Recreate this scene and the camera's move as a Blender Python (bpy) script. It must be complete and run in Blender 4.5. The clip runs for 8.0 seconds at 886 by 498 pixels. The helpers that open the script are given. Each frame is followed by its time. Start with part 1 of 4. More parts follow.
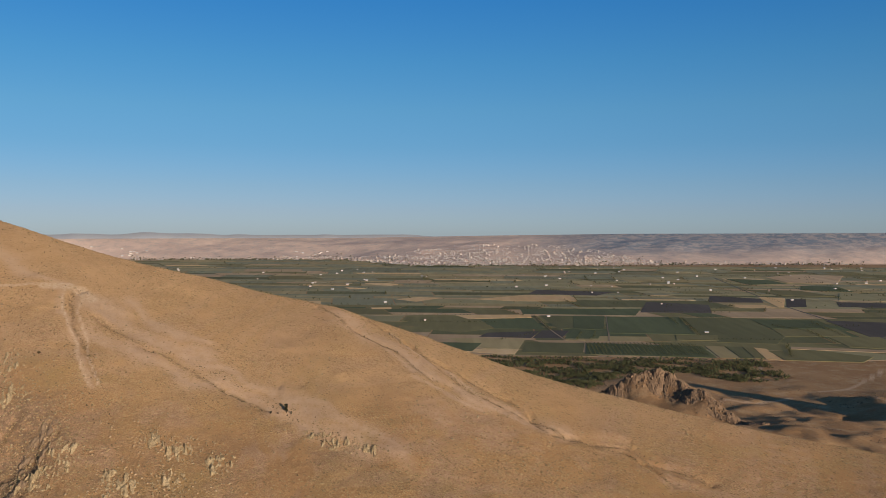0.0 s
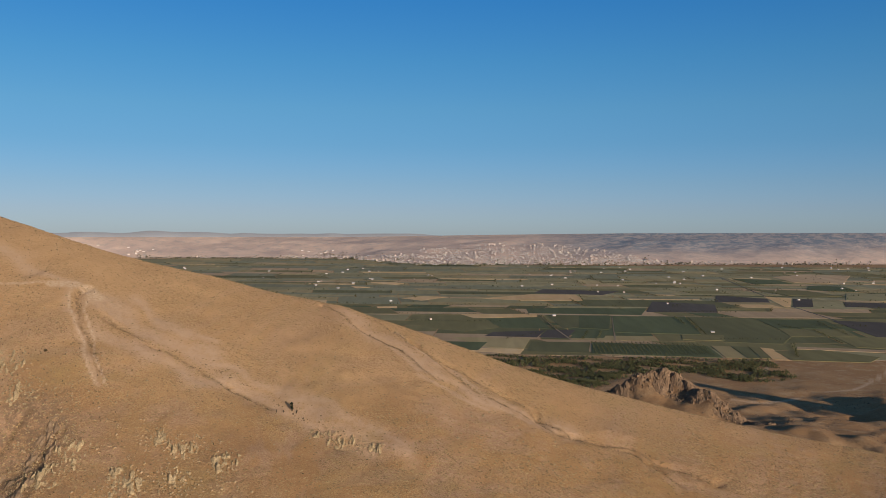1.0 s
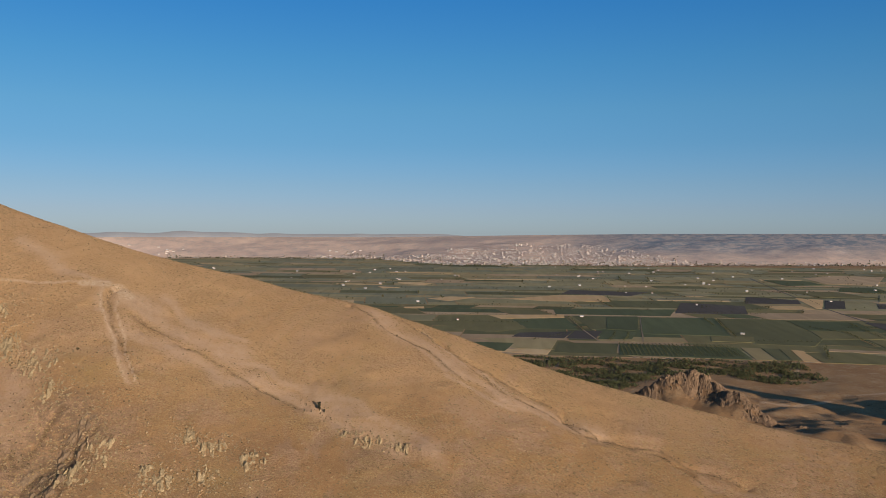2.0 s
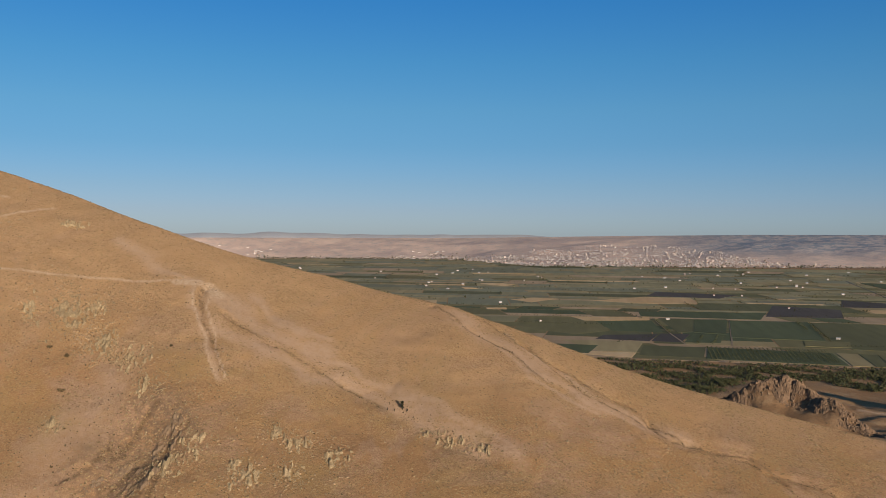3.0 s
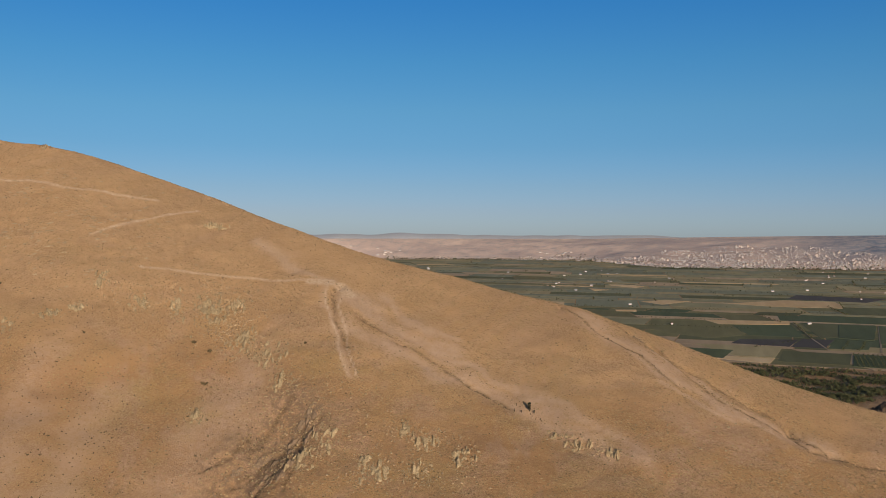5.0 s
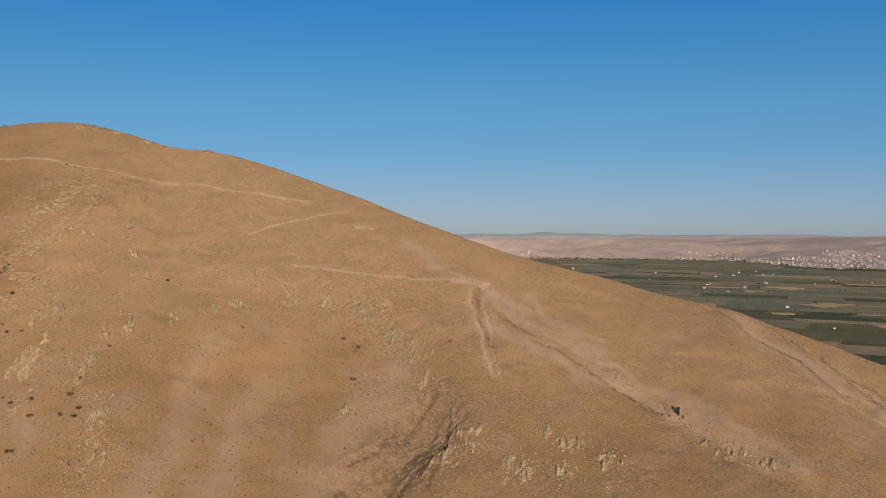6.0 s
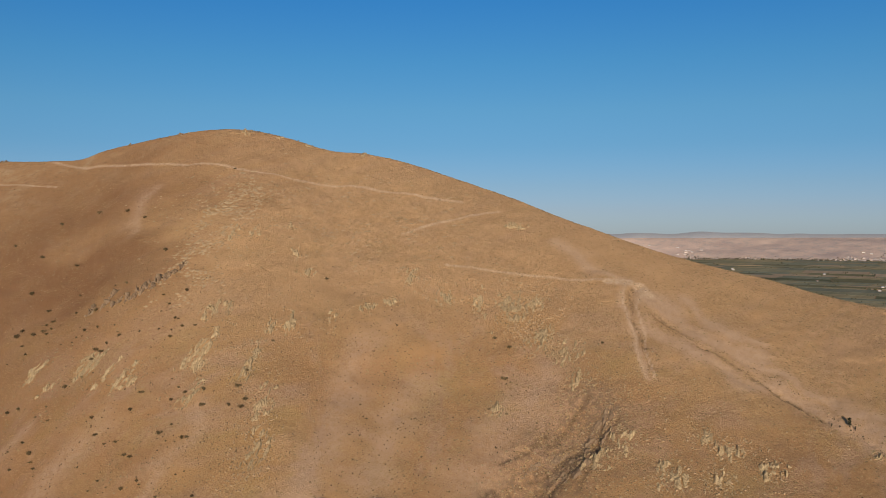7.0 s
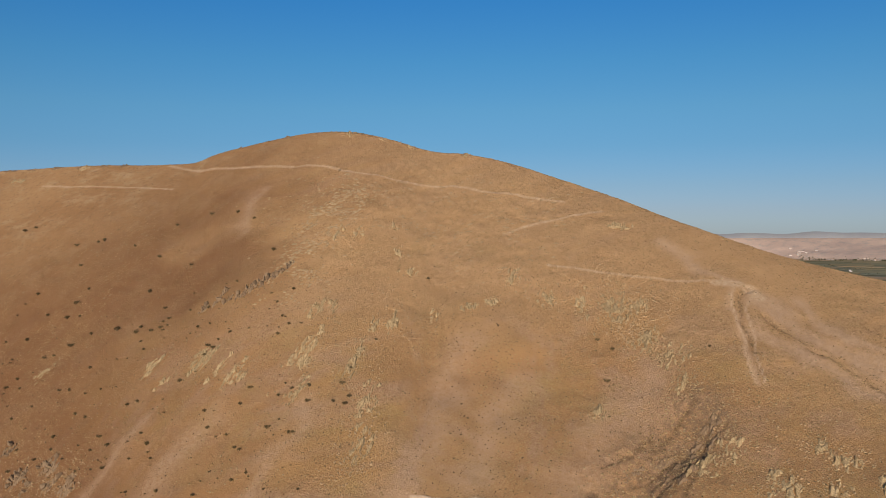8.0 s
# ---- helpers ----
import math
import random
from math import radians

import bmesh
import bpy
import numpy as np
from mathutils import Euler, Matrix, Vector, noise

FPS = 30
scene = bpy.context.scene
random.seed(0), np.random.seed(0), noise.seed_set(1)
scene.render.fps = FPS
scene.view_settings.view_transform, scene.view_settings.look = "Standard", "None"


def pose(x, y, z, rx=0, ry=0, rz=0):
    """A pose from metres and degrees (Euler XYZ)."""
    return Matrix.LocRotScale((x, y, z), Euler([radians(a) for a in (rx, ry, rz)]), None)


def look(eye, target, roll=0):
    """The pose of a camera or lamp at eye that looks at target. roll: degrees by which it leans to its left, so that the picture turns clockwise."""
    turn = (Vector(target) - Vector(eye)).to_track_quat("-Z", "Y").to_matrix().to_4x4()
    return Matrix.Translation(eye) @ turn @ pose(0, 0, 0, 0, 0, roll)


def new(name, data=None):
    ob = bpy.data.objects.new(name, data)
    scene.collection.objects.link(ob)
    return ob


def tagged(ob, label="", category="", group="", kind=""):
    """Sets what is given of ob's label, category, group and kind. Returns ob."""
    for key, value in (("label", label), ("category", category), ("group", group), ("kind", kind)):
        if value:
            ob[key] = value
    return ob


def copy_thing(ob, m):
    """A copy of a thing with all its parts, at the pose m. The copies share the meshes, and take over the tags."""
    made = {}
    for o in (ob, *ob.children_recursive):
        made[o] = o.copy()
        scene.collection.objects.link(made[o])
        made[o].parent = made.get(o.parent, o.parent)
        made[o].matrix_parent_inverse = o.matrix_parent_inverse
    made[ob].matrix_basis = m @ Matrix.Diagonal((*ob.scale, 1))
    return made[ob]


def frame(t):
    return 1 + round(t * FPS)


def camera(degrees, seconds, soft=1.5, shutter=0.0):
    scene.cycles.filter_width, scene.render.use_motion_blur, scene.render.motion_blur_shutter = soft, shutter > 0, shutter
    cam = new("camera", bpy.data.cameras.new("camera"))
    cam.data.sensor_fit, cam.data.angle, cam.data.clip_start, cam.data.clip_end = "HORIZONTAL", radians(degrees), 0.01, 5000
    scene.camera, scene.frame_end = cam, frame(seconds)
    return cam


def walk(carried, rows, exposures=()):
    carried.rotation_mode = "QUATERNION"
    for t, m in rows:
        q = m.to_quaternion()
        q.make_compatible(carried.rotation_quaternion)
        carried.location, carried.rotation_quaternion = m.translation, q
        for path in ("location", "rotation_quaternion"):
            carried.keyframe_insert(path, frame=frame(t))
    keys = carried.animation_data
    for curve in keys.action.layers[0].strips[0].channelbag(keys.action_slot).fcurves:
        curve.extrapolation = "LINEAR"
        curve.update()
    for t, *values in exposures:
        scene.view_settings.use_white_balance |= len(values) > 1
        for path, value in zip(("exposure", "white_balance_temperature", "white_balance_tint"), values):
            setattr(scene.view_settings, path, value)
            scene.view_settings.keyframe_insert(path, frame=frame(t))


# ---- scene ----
cam = camera(54.23, 8.0, 0.75)
EYE = 290.0
TURNS = [
    (0.0, 0.00, -0.86, 0.11), (0.5, 0.72, -0.91, 0.03), (1.0, 0.38, -0.92, 0.00), (1.2, 0.43, -0.91, -0.02),
    (2.3, 3.53, -0.88, -0.09), (2.5, 4.67, -0.87, -0.11), (3.0, 7.64, -0.85, -0.12), (3.5, 8.48, -0.84, -0.15),
    (4.0, 9.76, -0.83, -0.13), (4.2, 10.95, -0.82, -0.08), (5.3, 18.55, -0.82, -0.04), (5.5, 20.53, -0.83, -0.01),
    (6.0, 25.56, -0.83, 0.03), (6.5, 30.62, -0.83, 0.07), (7.0, 35.54, -0.83, 0.12), (7.5, 39.91, -0.82, 0.15),
    (8.0, 42.24, -0.81, 0.12)]
# the drone hangs in one place and turns
walk(cam, [(t, pose(0, 0, EYE, 90 + pitch, roll, yaw)) for t, yaw, pitch, roll in TURNS], [(0.0, 0.5), (4.0, 0.45), (6.0, 0.4), (8.0, 0.4)])

# ---------------------------------------------------------------- sky and sun
SUN_UP, SUN_ROUND = 8.85, 143.0
world = bpy.data.worlds.new("sky")
scene.world = world
world.use_nodes = True
wn = world.node_tree
sky = wn.nodes.new("ShaderNodeTexSky")
sky.sky_type, sky.sun_disc = "NISHITA", False
sky.sun_elevation, sky.sun_rotation = radians(SUN_UP), radians(SUN_ROUND)
sky.altitude, sky.air_density, sky.dust_density, sky.ozone_density = 1100, 1.0, 0.5, 1.5
# the clear dry air of the evening: a deeper blue overhead, grey-blue towards the horizon
spot = wn.nodes.new("ShaderNodeTexCoord")
split = wn.nodes.new("ShaderNodeSeparateXYZ")
tone = wn.nodes.new("ShaderNodeValToRGB")
blend = wn.nodes.new("ShaderNodeMix")
blend.data_type, blend.blend_type = "RGBA", "MULTIPLY"
blend.inputs[0].default_value = 1.0
SKY_TONE = [(0, (0.236, 0.324, 0.669)), (0.03, (0.231, 0.295, 0.560)), (0.057, (0.213, 0.291, 0.500)), (0.103, (0.174, 0.300, 0.472)), (0.143, (0.172, 0.326, 0.473)), (0.197, (0.136, 0.334, 0.500)), (0.262, (0.096, 0.321, 0.545)), (0.5, (0.26, 0.38, 0.48)), (1.0, (0.36, 0.42, 0.46))]
while len(tone.color_ramp.elements) < len(SKY_TONE):
    tone.color_ramp.elements.new(0.5)
for el, (at, rgb) in zip(tone.color_ramp.elements, SKY_TONE):
    el.position, el.color = at, (*rgb, 1)
wn.links.new(spot.outputs["Generated"], split.inputs[0])
wn.links.new(split.outputs[2], tone.inputs[0])
wn.links.new(sky.outputs[0], blend.inputs[6])
wn.links.new(tone.outputs[0], blend.inputs[7])
# the sky stays a little brighter towards the east than dry air alone would make it
east = wn.nodes.new("ShaderNodeMapRange")
east.interpolation_type = "SMOOTHSTEP"
for key, value in (("From Min", -0.45), ("From Max", 0.6), ("To Min", 0.0), ("To Max", 1.0)):
    east.inputs[key].default_value = value
wn.links.new(split.outputs[0], east.inputs["Value"])
lift_east = wn.nodes.new("ShaderNodeMix")
lift_east.data_type = "RGBA"
lift_east.inputs[6].default_value, lift_east.inputs[7].default_value = (1, 1, 1, 1), (1.09, 1.165, 1.21, 1)
wn.links.new(east.outputs[0], lift_east.inputs[0])
whole = wn.nodes.new("ShaderNodeMix")
whole.data_type, whole.blend_type = "RGBA", "MULTIPLY"
whole.inputs[0].default_value = 1.0
wn.links.new(blend.outputs[2], whole.inputs[6])
wn.links.new(lift_east.outputs[2], whole.inputs[7])
wn.links.new(whole.outputs[2], wn.nodes["Background"].inputs[0])
wn.nodes["Background"].inputs[1].default_value = 0.155
sun_data = bpy.data.lights.new("sun", "SUN")
sun_data.energy, sun_data.angle, sun_data.color = 4.2, radians(0.53), (1.0, 0.85, 0.66)
sun = new("sun", sun_data)
sun.matrix_world = look((math.sin(radians(SUN_ROUND)) * 500, math.cos(radians(SUN_ROUND)) * 500, 500 * math.tan(radians(SUN_UP)) + EYE), (0, 0, EYE))


# ---------------------------------------------------------------- materials
def material(name, colours, scales=(1.0,), rough_value=0.9, bump=0.0, bump_scale=1.0, vary=0.0, stretch=None):
    """Two or three colours mixed by noise at two sizes (in metres), with relief and a shift from object to object."""
    m = bpy.data.materials.new(name)
    m.use_nodes = True
    nt = m.node_tree
    add, link = nt.nodes.new, nt.links.new
    bsdf = nt.nodes["Principled BSDF"]
    bsdf.inputs["Roughness"].default_value = rough_value
    bsdf.inputs["Specular IOR Level"].default_value = 0.15
    geo = add("ShaderNodeNewGeometry")
    place = geo.outputs["Position"]
    if stretch:
        mp = add("ShaderNodeMapping")
        mp.inputs["Rotation"].default_value = (0, 0, stretch[1])
        mp.inputs["Scale"].default_value = stretch[0]
        link(place, mp.inputs["Vector"])
        place = mp.outputs[0]
    colour = None
    for k, scale in enumerate(scales):
        tex = add("ShaderNodeTexNoise")
        tex.inputs["Scale"].default_value = 1.0 / scale
        tex.inputs["Detail"].default_value = 6.0
        link(place, tex.inputs["Vector"])
        ramp = add("ShaderNodeMapRange")
        ramp.inputs["From Min"].default_value, ramp.inputs["From Max"].default_value = 0.35, 0.65
        link(tex.outputs[0], ramp.inputs["Value"])
        mix = add("ShaderNodeMix")
        mix.data_type = "RGBA"
        link(ramp.outputs[0], mix.inputs[0])
        if colour is None:
            mix.inputs[6].default_value = (*colours[0], 1)
        else:
            link(colour, mix.inputs[6])
        mix.inputs[7].default_value = (*colours[k + 1], 1)
        if k:
            half = add("ShaderNodeMath")
            half.operation = "MULTIPLY"
            half.inputs[1].default_value = 0.6
            link(ramp.outputs[0], half.inputs[0])
            link(half.outputs[0], mix.inputs[0])
        colour = mix.outputs[2]
    if vary:
        info = add("ShaderNodeObjectInfo")
        span = add("ShaderNodeMapRange")
        span.inputs["To Min"].default_value, span.inputs["To Max"].default_value = 1 - vary, 1 + vary
        link(info.outputs["Random"], span.inputs["Value"])
        isle = add("ShaderNodeMapRange")
        isle.inputs["To Min"].default_value, isle.inputs["To Max"].default_value = 1 - vary, 1 + vary
        link(geo.outputs["Random Per Island"], isle.inputs["Value"])
        both = add("ShaderNodeMath")
        both.operation = "MULTIPLY"
        link(span.outputs[0], both.inputs[0])
        link(isle.outputs[0], both.inputs[1])
        hsv = add("ShaderNodeHueSaturation")
        link(both.outputs[0], hsv.inputs["Value"])
        link(colour, hsv.inputs["Color"])
        colour = hsv.outputs[0]
    link(colour, bsdf.inputs["Base Color"])
    if bump:
        tex = add("ShaderNodeTexNoise")
        tex.inputs["Scale"].default_value = 1.0 / bump_scale
        tex.inputs["Detail"].default_value = 8.0
        tex.inputs["Roughness"].default_value = 0.65
        link(geo.outputs["Position"], tex.inputs["Vector"])
        bp = add("ShaderNodeBump")
        bp.inputs["Strength"].default_value, bp.inputs["Distance"].default_value = 0.8, bump
        link(tex.outputs[0], bp.inputs["Height"])
        link(bp.outputs[0], bsdf.inputs["Normal"])
    return m


ROCK = material("rock", [(0.187, 0.124, 0.078), (0.245, 0.169, 0.108), (0.13, 0.085, 0.055)], (1.5, 0.5), 0.9, 0.05, 0.5, 0.06)
LICHEN_ROCK = material("lichen_rock", [(0.325, 0.232, 0.130), (0.41, 0.305, 0.178), (0.165, 0.116, 0.066)], (2.5, 0.5), 0.9, 0.08, 0.4, 0.12)
CRAG_ROCK = material("crag_rock", [(0.166, 0.104, 0.065), (0.238, 0.155, 0.097), (0.094, 0.059, 0.038)], (4, 1.2), 0.9, 0.1, 1.5, 0.22)
BUSH_LEAF = material("bush_leaf", [(0.104, 0.072, 0.036), (0.137, 0.097, 0.048), (0.072, 0.05, 0.026)], (0.8, 0.25), 0.8, 0, 1, 0.25)
CYPRESS_LEAF = material("cypress_leaf", [(0.022, 0.024, 0.013), (0.03, 0.032, 0.016), (0.016, 0.019, 0.01)], (0.8, 0.25), 0.8, 0, 1, 0.2)
TREE_LEAF = material("tree_leaf", [(0.09, 0.09, 0.04), (0.119, 0.112, 0.049), (0.061, 0.065, 0.03)], (3, 1), 0.8, 0, 1, 0.3)
BARK = material("bark", [(0.072, 0.054, 0.036), (0.108, 0.079, 0.05), (0.05, 0.036, 0.025)], (0.5, 0.15), 0.9)
SCRUB = material("scrub", [(0.151, 0.101, 0.054), (0.187, 0.13, 0.072), (0.108, 0.072, 0.04)], (0.8, 0.25), 0.9, 0, 1, 0.3)
BAND_ROCK = material("band_rock", [(0.295, 0.198, 0.115), (0.36, 0.252, 0.148), (0.194, 0.128, 0.076)], (2.0, 0.5), 0.9, 0.04, 0.4, 0.15)
GREY_ROCK = material("grey_rock", [(0.194, 0.13, 0.083), (0.259, 0.18, 0.115), (0.122, 0.081, 0.053)], (2.0, 0.6), 0.9, 0.06, 0.5, 0.12)
PALE_EARTH = material("pale_earth", [(0.504, 0.353, 0.245), (0.562, 0.41, 0.295), (0.432, 0.295, 0.202)], (3.0, 0.6), 0.95, 0.08, 0.6)
PALE_STRAW = material("pale_straw", [(0.446, 0.31, 0.18), (0.49, 0.36, 0.216), (0.389, 0.259, 0.144)], (9, 1.0), 0.9, 0, 1, 0.15)
STRAW = material("straw", [(0.36, 0.23, 0.115), (0.418, 0.284, 0.144), (0.302, 0.194, 0.097)], (9, 1.0), 0.9, 0, 1, 0.34)
PLASTER = material("plaster", [(0.461, 0.389, 0.36), (0.533, 0.468, 0.432), (0.389, 0.324, 0.295)], (60, 6), 0.85, 0, 1, 0.2)
ROOF_TILE = material("roof_tile", [(0.302, 0.173, 0.122), (0.374, 0.23, 0.166), (0.245, 0.144, 0.108)], (30, 3), 0.85, 0, 1, 0.2)
SHEET_METAL = material("sheet_metal", [(0.374, 0.374, 0.382), (0.446, 0.446, 0.446), (0.331, 0.331, 0.331)], (20, 3), 0.5, 0, 1, 0.1)
ROAD_DUST = material("road_dust", [(0.288, 0.209, 0.137), (0.331, 0.245, 0.166), (0.245, 0.173, 0.108)], (30, 4), 0.95)
ASPHALT = material("asphalt", [(0.094, 0.086, 0.079), (0.115, 0.108, 0.101), (0.072, 0.068, 0.065)], (30, 4), 0.9)
FIELD_PAINT = {}
# pasture, sown only far out, is greyed and paled to hold distance haze
for crop, a, b in (("lush", (0.111, 0.120, 0.058), (0.131, 0.139, 0.067)), ("green", (0.140, 0.129, 0.060), (0.165, 0.150, 0.070)), ("meadow", (0.204, 0.171, 0.077), (0.238, 0.201, 0.091)), ("pasture", (0.244, 0.225, 0.136), (0.284, 0.260, 0.161)),
                   ("olive", (0.310, 0.260, 0.136), (0.353, 0.294, 0.158)), ("stubble", (0.691, 0.432, 0.209), (0.698, 0.482, 0.266)),
                   ("plough", (0.094, 0.076, 0.065), (0.119, 0.095, 0.079)), ("dry", (0.372, 0.279, 0.136), (0.421, 0.319, 0.164)),
                   ("brown", (0.475, 0.317, 0.184), (0.533, 0.367, 0.22))):
    FIELD_PAINT[crop] = material("field_" + crop, [a, b, tuple(0.8 * c for c in a)], (45, 7), 0.95, 0.3, 2.0, 0.10, ((0.35, 0.03, 1), radians(5)))
# ---------------------------------------------------------------- the lie of the land
# Heights are relative to the eye; azimuth in degrees, anticlockwise from +y.
SKYLINE = [(-180, -17), (-90, -17), (-60, -15), (-40, -13.6), (-27.2, -12.8), (-19.3, -11.9), (-13.5, -10.8), (-8, -9.65),
           (-4.3, -8.6), (-0.5, -7.3), (3.2, -6.0), (5.1, -5.4), (6.9, -4.7), (8.3, -4.42), (12.5, -3.45), (15, -2.75),
           (17.5, -2.12), (20.9, -1.25), (25.1, 0.25), (27.2, 1.0), (31, 2.5), (34.5, 3.72), (37.9, 4.83), (40.7, 5.43),
           (42.9, 5.6), (45.6, 6.37), (47.6, 6.77), (49.2, 6.88), (50.5, 6.8), (53.4, 6.24), (55.2, 5.77), (57, 5.23),
           (58, 4.78), (59.8, 4.57), (64, 4.4), (69.3, 3.9), (85, 2), (110, -6), (140, -15), (180, -17)]
CREST = [(-180, 560), (-60, 500), (-27, 485), (-13, 460), (0, 460), (12, 490), (25, 520), (35, 600), (48, 690), (54, 730), (60, 795), (70, 930), (100, 820), (180, 560)]
FOOT = [(-180, 420), (-60, 420), (-27, 400), (-13, 360), (0, 325), (12, 320), (25, 320), (35, 325), (48, 330), (54, 348), (60, 382), (70, 465), (100, 480), (180, 420)]


def curve(a, pts):
    """A smooth curve through the control points, at a."""
    px, py = np.array(pts, float).T
    slope = np.gradient(py, px)
    i = np.clip(np.searchsorted(px, a) - 1, 0, len(px) - 2)
    h = px[i + 1] - px[i]
    t = (a - px[i]) / h
    return (py[i] * (1 + 2 * t) * (1 - t) ** 2 + py[i + 1] * t * t * (3 - 2 * t)
            + h * (slope[i] * t * (1 - t) ** 2 - slope[i + 1] * t * t * (1 - t)))


def ease(t):
    t = np.clip(t, 0, 1)
    return t * t * (3 - 2 * t)


def hashed(i, j, seed):
    n = (i.astype(np.int64) * 374761393 + j.astype(np.int64) * 668265263 + seed * 974634777) & 0xFFFFFFFF
    n = ((n ^ (n >> 13)) * 1274126177) & 0xFFFFFFFF
    return ((n ^ (n >> 16)) & 0xFFFF) / 32767.5 - 1


def lumps(x, y, size, seed=0):
    """Smooth noise from -1 to 1 with lumps of that size in metres."""
    x, y = np.asarray(x, float) / size, np.asarray(y, float) / size
    i, j = np.floor(x), np.floor(y)
    u, v = x - i, y - j
    u, v = u * u * u * (u * (6 * u - 15) + 10), v * v * v * (v * (6 * v - 15) + 10)
    return ((hashed(i, j, seed) * (1 - u) + hashed(i + 1, j, seed) * u) * (1 - v)
            + (hashed(i, j + 1, seed) * (1 - u) + hashed(i + 1, j + 1, seed) * u) * v)


def rough(x, y, size, seed=0, octaves=4):
    return sum(lumps(x + 37 * k, y - 51 * k, size / 2 ** k, seed + k) * 0.5 ** k for k in range(octaves))


def along(x, y, pts):
    """Distance from a polyline, how far along it the nearest point lies (0 to 1) and on which side."""
    best, where, side = np.full(x.shape, 1e9), np.zeros(x.shape), np.zeros(x.shape)
    n = len(pts) - 1
    for k in range(n):
        (ax, ay), (bx, by) = pts[k], pts[k + 1]
        dx, dy = bx - ax, by - ay
        t = np.clip(((x - ax) * dx + (y - ay) * dy) / (dx * dx + dy * dy), 0, 1)
        d = np.hypot(x - ax - t * dx, y - ay - t * dy)
        near = d < best
        best = np.where(near, d, best)
        where = np.where(near, (k + t) / n, where)
        side = np.where(near, np.sign((x - ax) * dy - (y - ay) * dx), side)
    return best, where, side


def plain(x, y):
    return -289 + 0.0405 * np.clip(y, -200, 4400)


def far_start(az):
    return np.clip((3900 + 420 * ease((az - 1) / 7)) / np.cos(np.radians(np.clip(az, -36, 36))), 0, 4690)


def base_height(x, y):
    """The hill, the lowland and the plain, without gullies."""
    r, az = np.hypot(x, y), np.degrees(np.arctan2(-x, y))
    rc, rb, te = curve(az, CREST), curve(az, FOOT), np.tan(np.radians(curve(az, SKYLINE)))
    zc, zb = rc * te, -0.315 * rb
    back = np.clip(rc - r, 0, None)
    drop = np.maximum(zc - te * (rc - rb) - zb, 0)
    bend = 1.1 - 0.1 * ease((az - 22) / 25)
    front = zc - te * back - drop * (np.clip(back, 0, rc - rb) / (rc - rb)) ** bend
    m0 = np.clip(te + bend * drop / (rc - rb), 0.05, 2)
    under = np.clip(rb - r, 0, None)
    inner = zb - 60 * (1 - np.exp(-m0 * under / 60))
    inner += (-158 - inner) * ease(under / rb)
    dr = np.clip(r - rc, 0, None)
    steep = np.clip(dr, 0, 210)
    behind = zc + te * dr - 0.0012 * steep ** 2 - 0.5 * (dr - steep)
    hill = np.where(r < rb, inner, np.where(r < rc, front, behind))
    low = plain(x, y) + 36 * (1 - ease((r - 900) / 650))
    rolling = ease((r - 780) / 150) * (1 - ease((r - 1260) / 200)) * ease((-az - 9) / 8) * ease((az + 75) / 20)
    low = low + rolling * (9 * rough(x, y, 85, 5, 3) - 3) + 5 * ease((r - 700) / 200) * (1 - ease((r - 1350) / 250)) * rough(x, y, 160, 7, 3)
    # the steep little hill outside the view whose long shadow lies across the lowland
    ahead, aside = (x - 775) * 0.6 - (y - 830) * 0.8, (x - 775) * 0.8 + (y - 830) * 0.6
    low = low + 100 * np.exp(-(ahead / 62) ** 2 - (aside / 42) ** 2)
    k = 14.0
    land = np.maximum(hill, low) + np.log1p(np.exp(-np.abs(hill - low) / k)) * k
    # rising ground behind the town
    r0 = far_start(az)
    u = np.clip((r - r0) / (4940 - r0), 0, 1)
    ridge = 4940 * np.tan(np.radians(np.interp(az, [-30, -12, -3, 6, 30], [0.12, 0.12, 0.02, -0.12, -0.12])))
    start = -289 + 0.0405 * r0 * np.cos(np.radians(az))
    rise = start + (ridge - start) * u ** 0.9 + 9 * np.sin(np.pi * u) * rough(x, y, 260, 9, 3)
    return np.where((r > r0) & (np.abs(az) < 75), rise, land)


# ---------------------------------------------------------------- gullies, spurs, tracks and bare strips on the hill
TRACKS = [([(-281, 397), (-258, 404), (-240, 409), (-223, 413), (-206, 417), (-194, 422), (-184, 427)], 1.0), ([(-195, 420), (-183, 424)], 3.0),
          ([(-184, 421), (-180, 409), (-172, 396), (-164, 387), (-160, 378), (-154, 369), (-148, 362)], 0.65), ([(-175, 421), (-172, 406), (-165, 396), (-160, 389), (-155, 378), (-149, 370), (-144, 363)], 0.5),
          ([(-682, 398), (-582, 398), (-517, 404), (-490, 411), (-473, 411), (-430, 425), (-394, 444), (-370, 445), (-344, 454), (-315, 463)], 1.2),
          ([(-787, 333), (-729, 350), (-670, 365), (-633, 372)], 1.0),
          ([(-322, 411), (-311, 434), (-302, 451), (-288, 464)], 1.1), ([(-179, 425), (-172, 420)], 3.5),
          ([(574, 1550), (541, 1474), (503, 1384)], 3.5), ([(752, 1471), (688, 1391), (612, 1306), (562, 1289)], 4), ([(386, 1178), (412, 1175), (452, 1199), (504, 1250)], 5)]
STREAKS = [([(-40, 449), (-27, 433), (-13, 419)], 1.8), ([(-13, 415), (3, 404), (18, 401)], 1.8), ([(0, 430), (12, 420), (21, 407)], 1.8), ([(13, 408), (26, 403), (38, 398)], 1.8), ([(-29, 455), (-16, 441), (-5, 429)], 1.8)]
